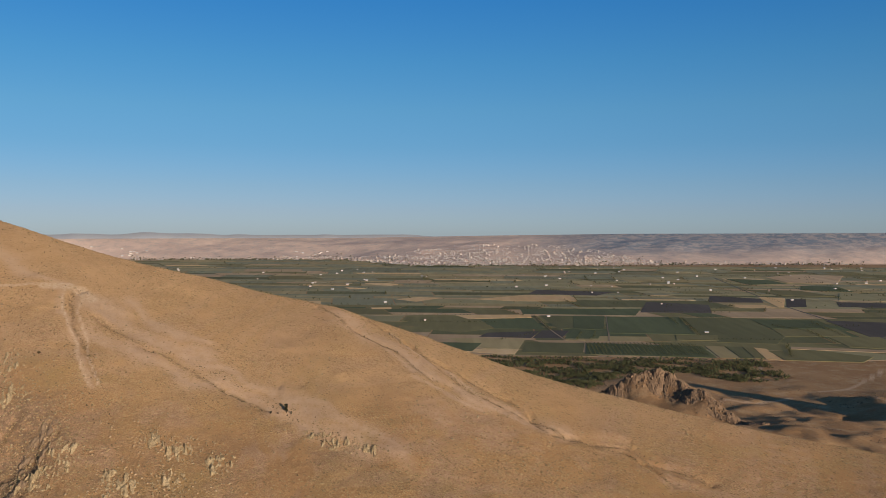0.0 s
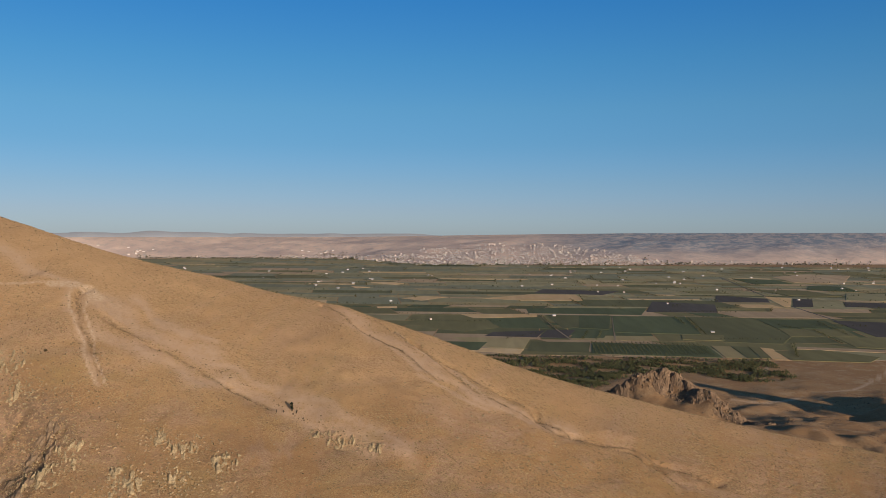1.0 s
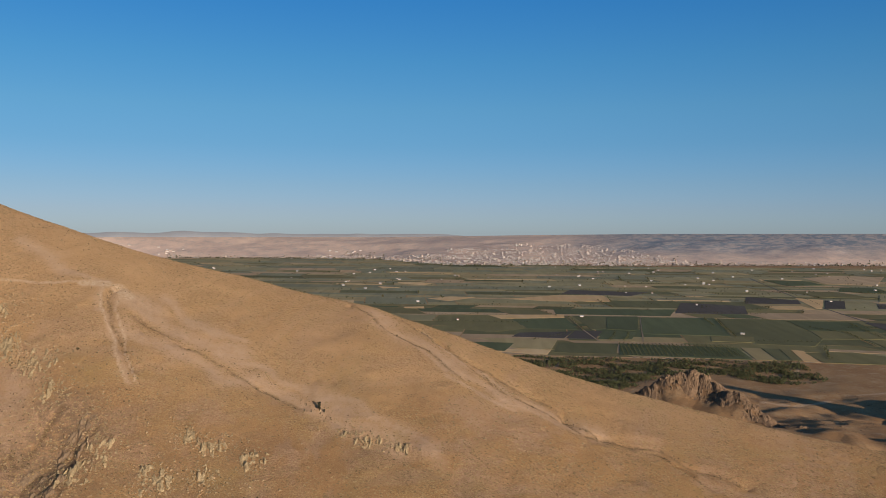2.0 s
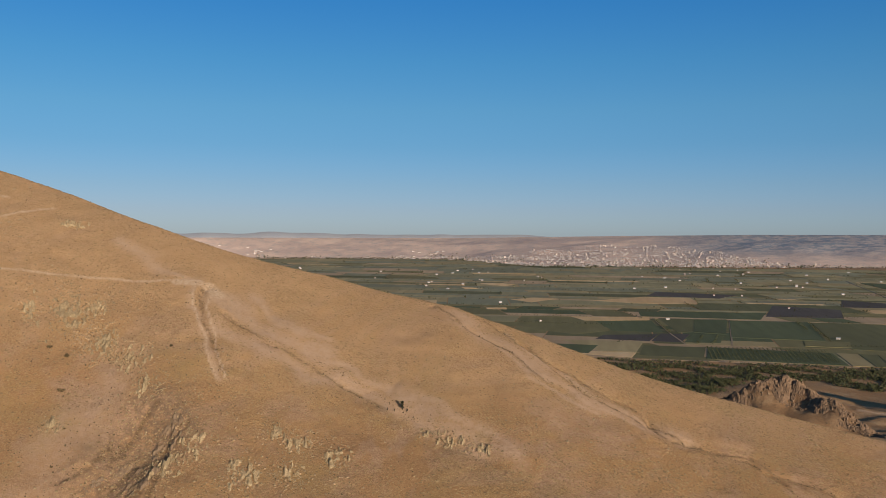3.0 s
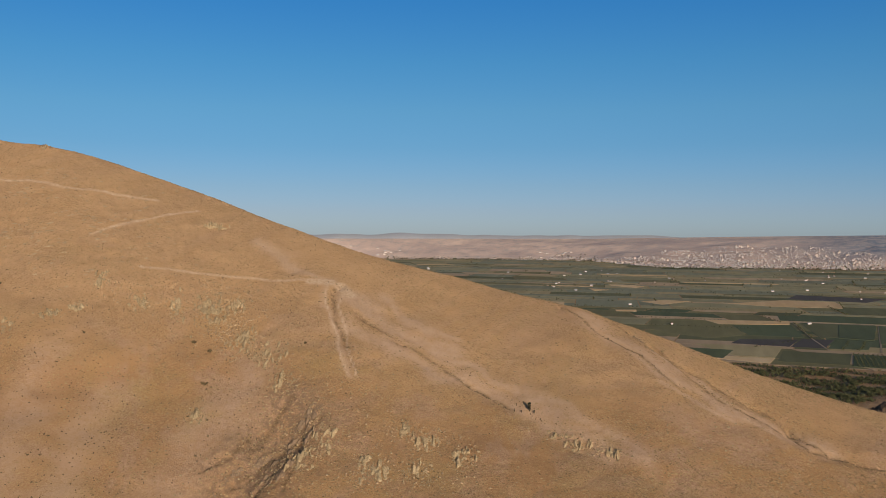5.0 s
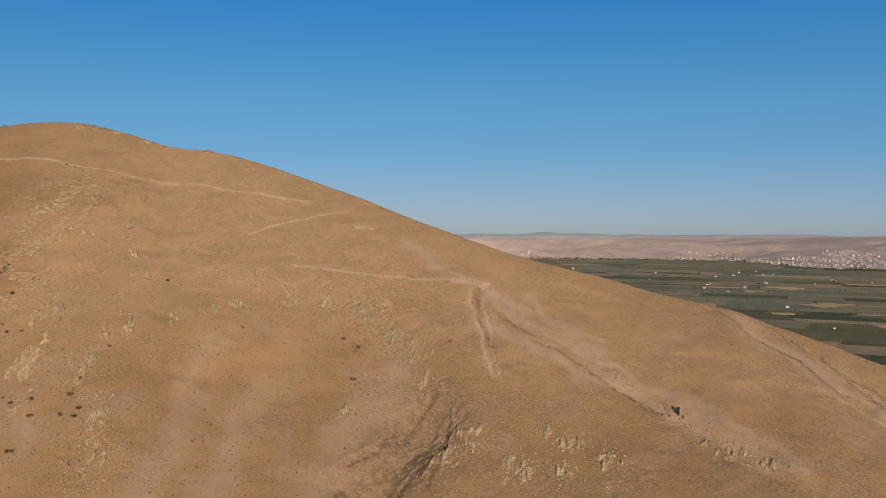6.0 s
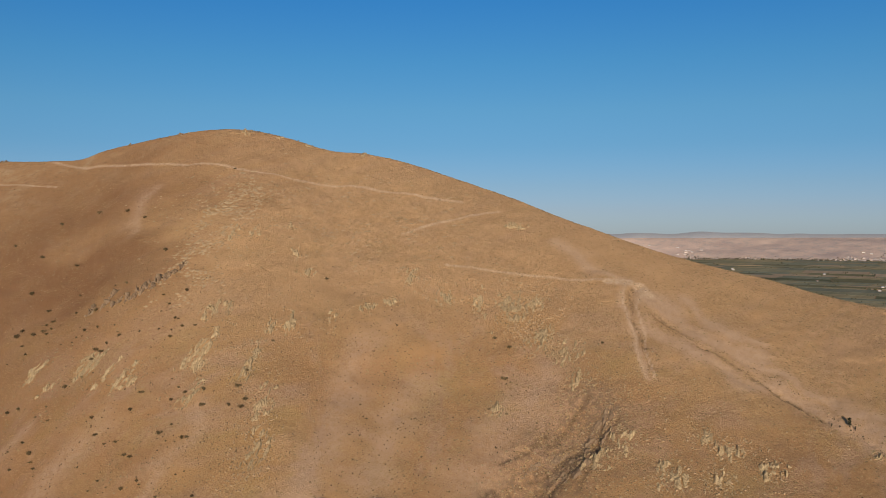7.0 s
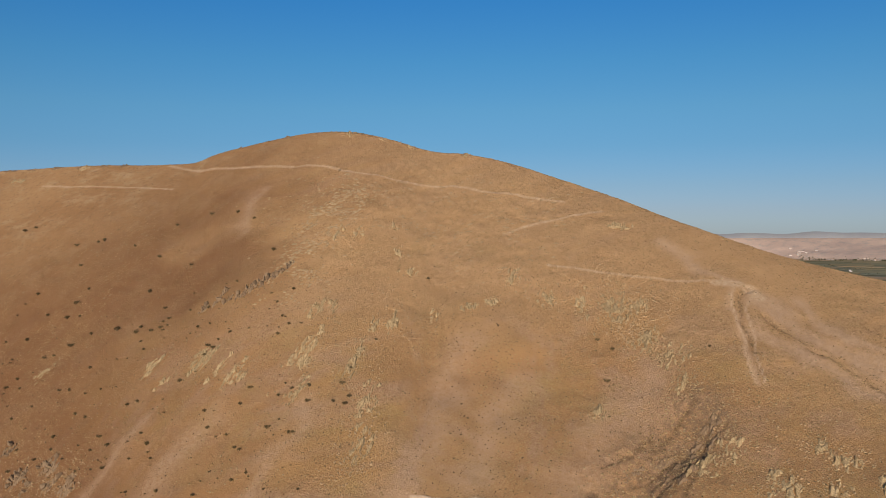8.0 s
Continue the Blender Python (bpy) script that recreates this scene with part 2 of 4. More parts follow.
STRIPES = [([(-235, 448), (-212, 435), (-188, 423)], 5), ([(-164, 395), (-135, 385), (-96, 382), (-64, 370), (-31, 356)], 5), ([(-172, 414), (-126, 398), (-85, 388), (-45, 369), (-15, 356)], 4), ([(-56, 461), (-24, 437), (4, 418), (22, 407), (56, 399)], 6),
           ([(-274, 323), (-269, 308), (-255, 276), (-242, 237)], 9), ([(-241, 312), (-236, 295), (-228, 275), (-223, 255)], 9), ([(-308, 248), (-303, 233), (-294, 211)], 7), ([(-400, 217), (-402, 204), (-403, 189)], 4),
           ([(-187, 339), (-190, 316), (-188, 284)], 14), ([(-355, 225), (-355, 212), (-359, 197)], 9), ([(-170, 420), (-144, 404), (-123, 400), (-108, 398)], 6), ([(-222, 439), (-201, 430), (-185, 424)], 2.2), ([(-157, 426), (-132, 413), (-111, 408)], 4), ([(-521, 372), (-504, 350), (-491, 334)], 6), ([(-184, 423), (-178, 407), (-170, 397), (-162, 386), (-154, 373), (-145, 364)], 2.0)]
GULLY_MAIN = [(-35, 459), (-22, 448), (-8, 437), (6, 429), (19, 421), (32, 416), (38, 411), (41, 403), (46, 399), (49, 396), (85, 399), (95, 390), (108, 386), (119, 382)]
GULLY_BUSH = [(-142, 390), (-112, 385), (-88, 379), (-69, 370), (-53, 358), (-33, 352), (-6, 340)]
RAVINE = [(-164, 342), (-163, 321), (-163, 303), (-166, 286)]
SPUR = [(-449, 389), (-419, 345), (-409, 311), (-433, 281), (-434, 246), (-428, 213), (-430, 188)]
BOWL = [(-261, 334), (-245, 297), (-223, 250)]
CREASES = [[(-157, 332), (-155, 325), (-152, 316), (-152, 309)],
           [(-154, 313), (-157, 304), (-158, 296), (-160, 288)],
           [(-150, 313), (-150, 305), (-148, 297)],
           [(-164, 314), (-165, 305), (-170, 294), (-175, 285), (-180, 279)],
           [(-173, 320), (-176, 304), (-182, 294)],
           [(-150, 336), (-153, 329), (-154, 322)],
           [(-165, 341), (-169, 323), (-171, 310)]]
RILLS = [[(-125, 396), (-103, 390), (-87, 383), (-64, 369), (-48, 357)],
         [(-40, 464), (-12, 439), (12, 414), (39, 402)],
         [(-69, 470), (-43, 447), (-24, 434), (-6, 415)],
         [(39, 407), (56, 397), (84, 394), (102, 373)],
         [(-164, 408), (-141, 396), (-118, 389), (-96, 380), (-77, 372)]]
WASH = [(-178, 426), (-180, 418), (-176, 409), (-170, 397), (-162, 388), (-155, 378), (-149, 370)]
CRAG = [(192, 1106), (247, 1092), (282, 1089), (316, 1038), (345, 990)]


def height(x, y):
    """The whole relief, above sea of the plain."""
    z = base_height(x, y)
    r = np.hypot(x, y)
    on_hill = ease((r - 150) / 100) * (1 - ease((r - 640) / 200))
    wob = 3 * lumps(x, y, 25, 21)
    for pts, depth, width in ((GULLY_MAIN, -1.2, 4.0), (GULLY_BUSH, -1.6, 6), (RAVINE, -6, 11), (SPUR, 2.5, 30), (BOWL, -4, 40)):
        d, where, side = along(x + wob, y - wob, pts)
        z = z + depth * np.exp(-(d / width) ** 2) * ease(where / 0.35) * on_hill
    jag = 1.6 * lumps(x, y, 6, 23) + 0.8 * lumps(x, y, 2.5, 24)
    for pts in CREASES:
        d, where, side = along(x + 0.5 * wob + jag, y - jag, pts)
        z = z + np.where(side > 0, 1.0, -0.6) * 0.9 * np.exp(-(d / 2.6) ** 2) * (0.6 + 0.8 * lumps(x, y, 9, 25)) - 0.95 * np.exp(-(d / 1.0) ** 2) * (0.75 + 0.6 * lumps(x, y, 7, 27))
    for pts in (*RILLS, GULLY_MAIN):
        d, where, side = along(x + 0.4 * wob + 0.5 * jag, y, pts)
        z = z - np.clip(0.55 + 1.2 * lumps(x, y, 9, 26), 0, 1.5) * np.exp(-(d / 1.4) ** 2)
    d, where, side = along(x + 0.3 * wob, y, WASH)
    z = z - 1.3 * np.exp(-(d / 1.2) ** 2)
    rc = curve(np.degrees(np.arctan2(-x, y)), CREST)
    crisp = 1 - 0.85 * np.exp(-((r - rc) / 45) ** 2)
    z = z + on_hill * crisp * 1.1 * rough(x, y, 55, 31, 3) + on_hill * 0.45 * rough(x, y, 11, 33, 3) * (0.4 + 0.6 * crisp)
    d, where, side = along(x, y, CRAG)
    tall = np.interp(where, [0, 0.22, 0.5, 0.75, 1], [14, 38, 41, 32, 7]) * (1 + 0.15 * rough(x, y, 22, 41, 4))
    z = z + tall * (0.62 * np.exp(-(d / 17) ** 2) + 0.38 * np.exp(-(d / 48) ** 2))
    return z + EYE


def strip_mask(x, y, strips, wobble):
    m = np.zeros(x.shape)
    wx, wy = wobble * lumps(x, y, 14, 51), wobble * lumps(x, y, 14, 52)
    for pts, width in strips:
        d, where, side = along(x + wx, y + wy, pts)
        m = np.maximum(m, np.exp(-(d / width) ** 2))
    return m


def fall_lines(x, y):
    """Where the fall line through each point comes from, higher up the hill; worked out on every fourth point."""
    n, m = x.shape
    i, j = np.unique(np.append(np.arange(0, n, 5), n - 1)), np.unique(np.append(np.arange(0, m, 5), m - 1))
    px, py = x[np.ix_(i, j)].copy(), y[np.ix_(i, j)].copy()
    for _ in range(16):
        h = base_height(px, py)
        gx, gy = (base_height(px + 3, py) - h) / 3, (base_height(px, py + 3) - h) / 3
        g = np.hypot(gx, gy) + 0.05
        px, py = px + 6 * gx / g, py + 6 * gy / g
    out = []
    for p in (px, py):
        wide = np.array([np.interp(np.arange(m), j, row) for row in p])
        out.append(np.array([np.interp(np.arange(n), i, c) for c in wide.T]).T)
    return out


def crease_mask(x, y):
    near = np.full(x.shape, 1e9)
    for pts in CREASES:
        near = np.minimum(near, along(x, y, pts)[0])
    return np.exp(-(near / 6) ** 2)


# ---------------------------------------------------------------- the ground, one sheet
def make_ground():
    cols = np.concatenate([np.arange(-36, 78, 0.14), np.arange(77, 321, 3.0)])
    cols = np.where(cols > 180, cols - 360, cols)
    rc, rb = curve(cols, CREST), curve(cols, FOOT)
    rings = [rb * k for k in np.linspace(0.06, 0.9, 8)]
    rings += [rb * 0.9 + (rc - rb * 0.9) * k for k in np.linspace(0, 1, 250)[1:]]
    rings += [rc + 220 * k for k in np.linspace(0, 1, 34)[1:]]
    near_low = np.maximum(960, rc + 240)
    rings += [rc + 220 + (near_low - rc - 220) * k for k in np.linspace(0, 1, 10)[1:]]
    rings += [near_low + (1520 - near_low) * k for k in np.linspace(0, 1, 90)[1:]]
    rings += [1520 + 2180 * k + 0 * rc for k in np.linspace(0, 1, 45)[1:]]
    rings += [3700 + 1245 * k + 0 * rc for k in np.linspace(0, 1, 70)[1:]]
    r = np.array(rings)
    x, y = -np.sin(np.radians(cols)) * r, np.cos(np.radians(cols)) * r
    z = height(x, y)
    n, m = r.shape
    ux, uy = fall_lines(x, y)
    runs = 0.55 * rough(ux, uy, 16, 71, 3) + 0.5 * rough(ux, uy, 5, 73, 2) + 0.35 * rough(x, y, 45, 75, 3)
    runs = np.append(runs.ravel(), 0)
    co = np.empty((n * m + 1, 3))
    co[:-1] = np.stack([x, y, z], -1).reshape(-1, 3)
    co[-1] = (0, 0, z[0].mean())
    i = np.arange(n - 1)[:, None] * m
    j, j2 = np.arange(m), (np.arange(m) + 1) % m
    quads = np.stack([i + j, i + m + j, i + m + j2, i + j2], -1).reshape(-1, 4)[:, ::-1]
    fan = np.stack([np.full(m, n * m), j, j2], -1)[:, ::-1]
    me = bpy.data.meshes.new("ground")
    nq, nf = len(quads), len(fan)
    me.vertices.add(len(co))
    me.vertices.foreach_set("co", co.ravel())
    me.loops.add(4 * nq + 3 * nf)
    me.loops.foreach_set("vertex_index", np.concatenate([quads.ravel(), fan.ravel()]).astype(np.int32))
    me.polygons.add(nq + nf)
    me.polygons.foreach_set("loop_start", np.concatenate([np.arange(nq) * 4, 4 * nq + np.arange(nf) * 3]).astype(np.int32))
    me.update(calc_edges=True)
    me.polygons.foreach_set("use_smooth", np.ones(nq + nf, bool))
    fx, fy = co[:, 0], co[:, 1]
    fr, fa = np.hypot(fx, fy), np.degrees(np.arctan2(-fx, fy))
    d_ravine = along(fx, fy, RAVINE)[0]
    # the redder, stonier soil west of the spur, with the averted slope's shade in its colour
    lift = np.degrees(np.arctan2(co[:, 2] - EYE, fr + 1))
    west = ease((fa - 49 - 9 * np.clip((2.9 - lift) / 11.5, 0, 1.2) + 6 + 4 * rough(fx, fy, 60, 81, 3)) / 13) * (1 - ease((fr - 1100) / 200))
    layers = {"track": ease((strip_mask(fx, fy, TRACKS, 1.2) - 0.2) / 0.5), "bare": np.maximum.reduce([0.72 * strip_mask(fx, fy, STRIPES[:4] + STRIPES[10:13], 5), 0.5 * strip_mask(fx, fy, STRIPES[4:10] + STRIPES[13:], 7), 0.8 * strip_mask(fx, fy, STREAKS, 1.5)]),
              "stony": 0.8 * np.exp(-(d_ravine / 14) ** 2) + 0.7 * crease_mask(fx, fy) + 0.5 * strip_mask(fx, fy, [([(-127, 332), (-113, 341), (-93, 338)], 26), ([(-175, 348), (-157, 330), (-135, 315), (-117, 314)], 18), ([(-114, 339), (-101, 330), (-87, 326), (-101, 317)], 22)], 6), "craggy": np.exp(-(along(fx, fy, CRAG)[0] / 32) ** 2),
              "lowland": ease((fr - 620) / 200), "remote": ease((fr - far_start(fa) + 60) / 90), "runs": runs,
              "russet_shade": west, "pale": np.maximum(0.72 * ease((27 - fa) / 12) * ease((lift + 15 - 0.06 * (fa + 30)) / 4), 0.95 * ease((lift + 9.5) / 7) * (1 - west)),
              "scrub_shade_seam": strip_mask(fx, fy, [(WASH, 0.8), (GULLY_MAIN, 0.9)] + [(q, 0.8) for q in RILLS[1:]] + [(q, 1.0) for q in CREASES], 1.0), "hazy_wooded": ease((-fa - 3) / 9) * ease((fr - far_start(fa)) / 500)}
    for key, values in layers.items():
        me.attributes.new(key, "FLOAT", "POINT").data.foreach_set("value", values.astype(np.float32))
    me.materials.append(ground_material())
    ob = new("ground", me)
    return tagged(ob, "dry grassy hillside, brown lowland and wide farmed plain", "ground", kind="structure")


def ground_material():
    m = bpy.data.materials.new("dry_hillside")
    m.use_nodes = True
    nt = m.node_tree
    add, link = nt.nodes.new, nt.links.new
    bsdf = nt.nodes["Principled BSDF"]
    bsdf.inputs["Roughness"].default_value = 0.95
    bsdf.inputs["Specular IOR Level"].default_value = 0.1
    geo = add("ShaderNodeNewGeometry")

    def tex(size, detail=6, rough_=0.6, shift=0.0):
        t = add("ShaderNodeTexNoise")
        t.inputs["Scale"].default_value = 1 / size
        t.inputs["Detail"].default_value = detail
        t.inputs["Roughness"].default_value = rough_
        if shift:
            mp = add("ShaderNodeMapping")
            mp.inputs["Location"].default_value = (shift, shift, 0)
            link(geo.outputs["Position"], mp.inputs["Vector"])
            link(mp.outputs[0], t.inputs["Vector"])
        else:
            link(geo.outputs["Position"], t.inputs["Vector"])
        return t.outputs[0]

    def span(value, lo, hi, to=(0, 1)):
        s = add("ShaderNodeMapRange")
        for k, v in zip(("From Min", "From Max", "To Min", "To Max"), (lo, hi, *to)):
            s.inputs[k].default_value = v
        link(value, s.inputs["Value"])
        return s.outputs[0]

    def times(a, b):
        s = add("ShaderNodeMath")
        s.operation = "MULTIPLY"
        link(a, s.inputs[0])
        if isinstance(b, float):
            s.inputs[1].default_value = b
        else:
            link(b, s.inputs[1])
        return s.outputs[0]

    def mix(f, a, b):
        s = add("ShaderNodeMix")
        s.data_type = "RGBA"
        link(f, s.inputs[0])
        for slot, c in ((6, a), (7, b)):
            if isinstance(c, tuple):
                s.inputs[slot].default_value = (*c, 1)
            else:
                link(c, s.inputs[slot])
        return s.outputs[2]

    def layer(key):
        a = add("ShaderNodeAttribute")
        a.attribute_name = key
        return a.outputs["Fac"]

    grass = mix(span(tex(70), 0.36, 0.64), (0.380, 0.208, 0.099), (0.400, 0.235, 0.106))
    soil = mix(span(tex(3, 6, 0.7, 90), 0.4, 0.6), (0.367, 0.222, 0.141), (0.439, 0.282, 0.186))
    hill = mix(span(layer("runs"), -0.15, 0.75, (0.0, 0.75)), grass, soil)
    hill = mix(span(tex(26, 8, 0.7, 140), 0.52, 0.68, (0.0, 0.6)), hill, (0.353, 0.238, 0.097))
    hill = mix(times(layer("russet_shade"), 0.88), hill, (0.205, 0.101, 0.05))
    # paler straw on the upper slope, lightened further to paint in its sunlit glow
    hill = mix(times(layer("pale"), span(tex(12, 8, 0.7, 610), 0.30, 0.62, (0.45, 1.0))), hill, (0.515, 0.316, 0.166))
    clump = span(tex(0.62, 4, 0.75, 40), 0.38, 0.62)
    tufty = span(tex(30, 7, 0.7, 340), 0.38, 0.62, (0.12, 1.0))
    hill = mix(times(span(clump, 0.5, 0.0, (0.0, 0.74)), tufty), hill, (0.209, 0.114, 0.055))
    hill = mix(times(span(clump, 0.6, 1.0, (0.0, 0.7)), tufty), hill, (0.518, 0.346, 0.187))
    hill = mix(times(span(tex(1.8, 6, 0.75, 240), 0.50, 0.62, (0.0, 0.42)), tufty), hill, (0.223, 0.122, 0.059))
    hill = mix(times(layer("bare"), span(tex(2.4, 10, 0.8, 15), 0.32, 0.56, (0.15, 0.95))), hill, (0.52, 0.355, 0.245))
    low = mix(span(tex(90, 6, 0.6, 300), 0.4, 0.6), (0.331, 0.184, 0.09), (0.396, 0.234, 0.119))
    low = mix(span(tex(22, 8, 0.7, 500), 0.50, 0.70), low, (0.446, 0.302, 0.176))
    low = mix(span(tex(3.5, 8, 0.7, 520), 0.52, 0.70, (0, 0.6)), low, (0.158, 0.101, 0.061))
    land = mix(layer("lowland"), hill, low)
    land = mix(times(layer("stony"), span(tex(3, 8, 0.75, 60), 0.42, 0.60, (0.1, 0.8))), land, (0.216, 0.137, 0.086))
    # dark lines: scrub tint in the gullies, shade painted into the ravine creases
    land = mix(times(layer("scrub_shade_seam"), span(tex(3.2, 8, 0.75, 77), 0.42, 0.56, (0.0, 0.85))), land, (0.155, 0.098, 0.054))
    land = mix(times(layer("craggy"), span(tex(5, 8, 0.75, 66), 0.40, 0.58, (0.5, 1.0))), land, (0.162, 0.097, 0.058))
    land = mix(times(layer("track"), span(tex(1.3, 8, 0.75, 8), 0.40, 0.58, (0.1, 0.95))), land, (0.585, 0.42, 0.29))
    # far steppe paled and its scrub patches blued: distance haze mixed into the colours
    hazy_steppe = mix(span(tex(170, 7, 0.65, 900), 0.40, 0.60), (0.677, 0.49, 0.389), (0.547, 0.396, 0.331))
    hazy_steppe = mix(span(tex(45, 8, 0.7, 700), 0.50, 0.66, (0.0, 0.6)), hazy_steppe, (0.36, 0.317, 0.295))
    hazy_wood = mix(span(tex(48, 10, 0.78, 1200), 0.45, 0.54), (0.44, 0.37, 0.345), (0.22, 0.245, 0.28))
    hazy_steppe = mix(layer("hazy_wooded"), hazy_steppe, hazy_wood)
    land = mix(layer("remote"), land, hazy_steppe)
    link(land, bsdf.inputs["Base Color"])
    fine = add("ShaderNodeBump")
    fine.inputs["Strength"].default_value, fine.inputs["Distance"].default_value = 0.8, 0.28
    link(clump, fine.inputs["Height"])
    broad = add("ShaderNodeBump")
    broad.inputs["Strength"].default_value, broad.inputs["Distance"].default_value = 0.6, 0.7
    link(tex(4.5, 8, 0.75, 25), broad.inputs["Height"])
    link(broad.outputs[0], fine.inputs["Normal"])
    link(fine.outputs[0], bsdf.inputs["Normal"])
    return m


ground = make_ground()


# ---------------------------------------------------------------- small helpers for things
def mesh_of(name, co, faces, mat, smooth=False):
    me = bpy.data.meshes.new(name)
    me.from_pydata([tuple(c) for c in co], [], [tuple(f) for f in faces])
    me.materials.append(mat)
    if smooth:
        me.polygons.foreach_set("use_smooth", np.ones(len(me.polygons), bool))
    return me


def child(name, me, parent, m=None, label=""):
    ob = new(name, me)
    ob.parent = parent
    if m is not None:
        ob.matrix_basis = m
    return tagged(ob, label)


def joined(name, co, faces, mat, smooth=False):
    """One mesh out of arrays: co (n, k, 3) with the same faces (f, c) on each of the n pieces."""
    n, k, _ = co.shape
    faces = np.asarray(faces)
    allf = (faces[None] + (np.arange(n) * k)[:, None, None]).reshape(-1, faces.shape[1])
    me = bpy.data.meshes.new(name)
    me.vertices.add(n * k)
    me.vertices.foreach_set("co", np.ascontiguousarray(co, float).ravel())
    me.loops.add(allf.size)
    me.loops.foreach_set("vertex_index", allf.ravel().astype(np.int32))
    me.polygons.add(len(allf))
    me.polygons.foreach_set("loop_start", (np.arange(len(allf)) * faces.shape[1]).astype(np.int32))
    me.update(calc_edges=True)
    me.materials.append(mat)
    return me


def floor_z(x, y):
    return float(height(np.array([float(x)]), np.array([float(y)]))[0])


def grid(u, v):
    """Across and along the field pattern of the plain, to world x, y."""
    c, s = math.cos(radians(5)), math.sin(radians(5))
    return u * c + v * s, -u * s + v * c


rng = np.random.default_rng(4)


# ---------------------------------------------------------------- fields on the plain
def slab(name, corners, mat, thick, label, category):
    """A field or road: a thin bed with real edges that lies on the plain."""
    co = []
    for lift in (-0.4, thick):
        for u, v in corners:
            x, y = grid(u, v)
            co.append((x, y, float(plain(x, y)) + EYE + lift))
    n = len(corners)
    faces = [tuple(range(n, 2 * n))] + [(k, (k + 1) % n, n + (k + 1) % n, n + k) for k in range(n)]
    ob = new(name, mesh_of(name, co, faces, mat))
    return tagged(ob, label, category, "fields of the plain" if category == "field" else "", "structure")


WORDS = {"lush": "dense dark green crop field on the plain", "green": "dull green crop field on the plain", "olive": "olive green field on the plain", "meadow": "yellowish green meadow on the plain", "pasture": "grey-green pasture on the plain",
         "stubble": "pale harvested stubble field on the plain", "plough": "dark freshly ploughed field on the plain",
         "dry": "dry yellowish grass field on the plain", "brown": "bare brown earth field on the plain"}


def field(u0, u1, v0, v1, crop, thick=0.15, lean=0.0, shear=0.0):
    k = shear * (v1 - v0)
    return slab("field", [(u0, v0), (u1, v0 - lean), (u1 - k, v1 - lean), (u0 - k, v1)], FIELD_PAINT[crop], thick, WORDS[crop], "field")


HEDGE_LINES = []


def patchwork():
    """Uneven strips of fields, split across and set askew, from the tree belt to the town."""
    v = 1625.0
    near_crops = ["lush", "brown", "olive", "green", "green", "meadow", "meadow", "meadow", "green", "dry", "lush", "meadow"]
    # distant strips get paler, greyer crops, which puts haze into their colour
    hazy_far_crops = ["pasture", "olive", "pasture", "dry", "olive", "green", "brown", "dry", "pasture", "meadow", "olive", "pasture"]
    while v < 4310:
        deep = float(rng.uniform(69, 186)) * (1 if v < 2400 else 0.65)
        shear = float(rng.choice([-0.25, 0.0, 0.2, 0.4, 0.7]))
        u = -0.62 * v + float(rng.uniform(-100, 100))
        stop = 0.58 * v + 60 if v < 3850 else -0.02 * v - 60 - 0.14 * (v - 3850)
        while u < stop:
            wide = float(rng.choice([70, 120, 160, 200, 260, 380])) * float(rng.uniform(0.8, 1.3))
            crops = near_crops if v < 2350 else hazy_far_crops
            crop = crops[int(rng.integers(len(crops)))]
            if v < 1800 and u > 430:
                crop = "brown" if rng.random() < 0.4 else "meadow"
            cut = float(rng.choice([0, 0, 0.35, 0.5]))
            gap, lean = 3.0, float(rng.normal(0, 5))
            if cut:
                k = shear * deep * cut
                field(u, u + wide - gap, v, v + deep * cut - gap, crop, 0.15, 0.0, shear)
                field(u - k, u - k + wide - gap, v + deep * cut, v + deep - gap, crops[int(rng.integers(len(crops)))], 0.15, 0.0, shear)
            else:
                field(u, u + wide - gap, v, v + deep - gap, crop, 0.15, 0.0, shear)
            if rng.random() < 0.16:
                HEDGE_LINES.append(((u - 1.5, v), (u - 1.5 - shear * deep, v + deep), 6))
            if rng.random() < 0.12:
                HEDGE_LINES.append(((u, v - 1.5), (u + wide * float(rng.uniform(0.3, 1)), v - 1.5), 8))
            if rng.random() < 0.05 and v > 2200:
                field(u + 10, u + wide * 0.8, v + 8, v + deep * 0.5, str(rng.choice(["stubble", "stubble", "plough"])), 0.3, 0.0, shear)
            u += wide
        v += deep


patchwork()
NEAR_FIELDS = [("meadow", [(-288, 2126), (-147, 2162), (-89, 2092), (-59, 1958), (-129, 1892), (-226, 1946)]), ("lush", [(-96, 2106), (34, 2140), (58, 1955), (-52, 1959)]), ("plough", [(-69, 1896), (45, 1925), (26, 1827), (-84, 1838)]),
               ("plough", [(52, 1938), (112, 1938), (89, 1825), (29, 1828)]), ("lush", [(119, 1943), (184, 1935), (166, 1831), (95, 1825)]), ("dry", [(-152, 1814), (14, 1819), (0, 1690), (-72, 1691)]),
               ("green", [(14, 1773), (133, 1772), (121, 1651), (5, 1654)]), ("stubble", [(-88, 1684), (0, 1684), (-8, 1629), (-102, 1652)]), ("lush", [(-159, 1760), (-75, 1756), (-89, 1659), (-113, 1666)]),
               ("green", [(52, 2187), (213, 2199), (196, 2020), (89, 1957)])]
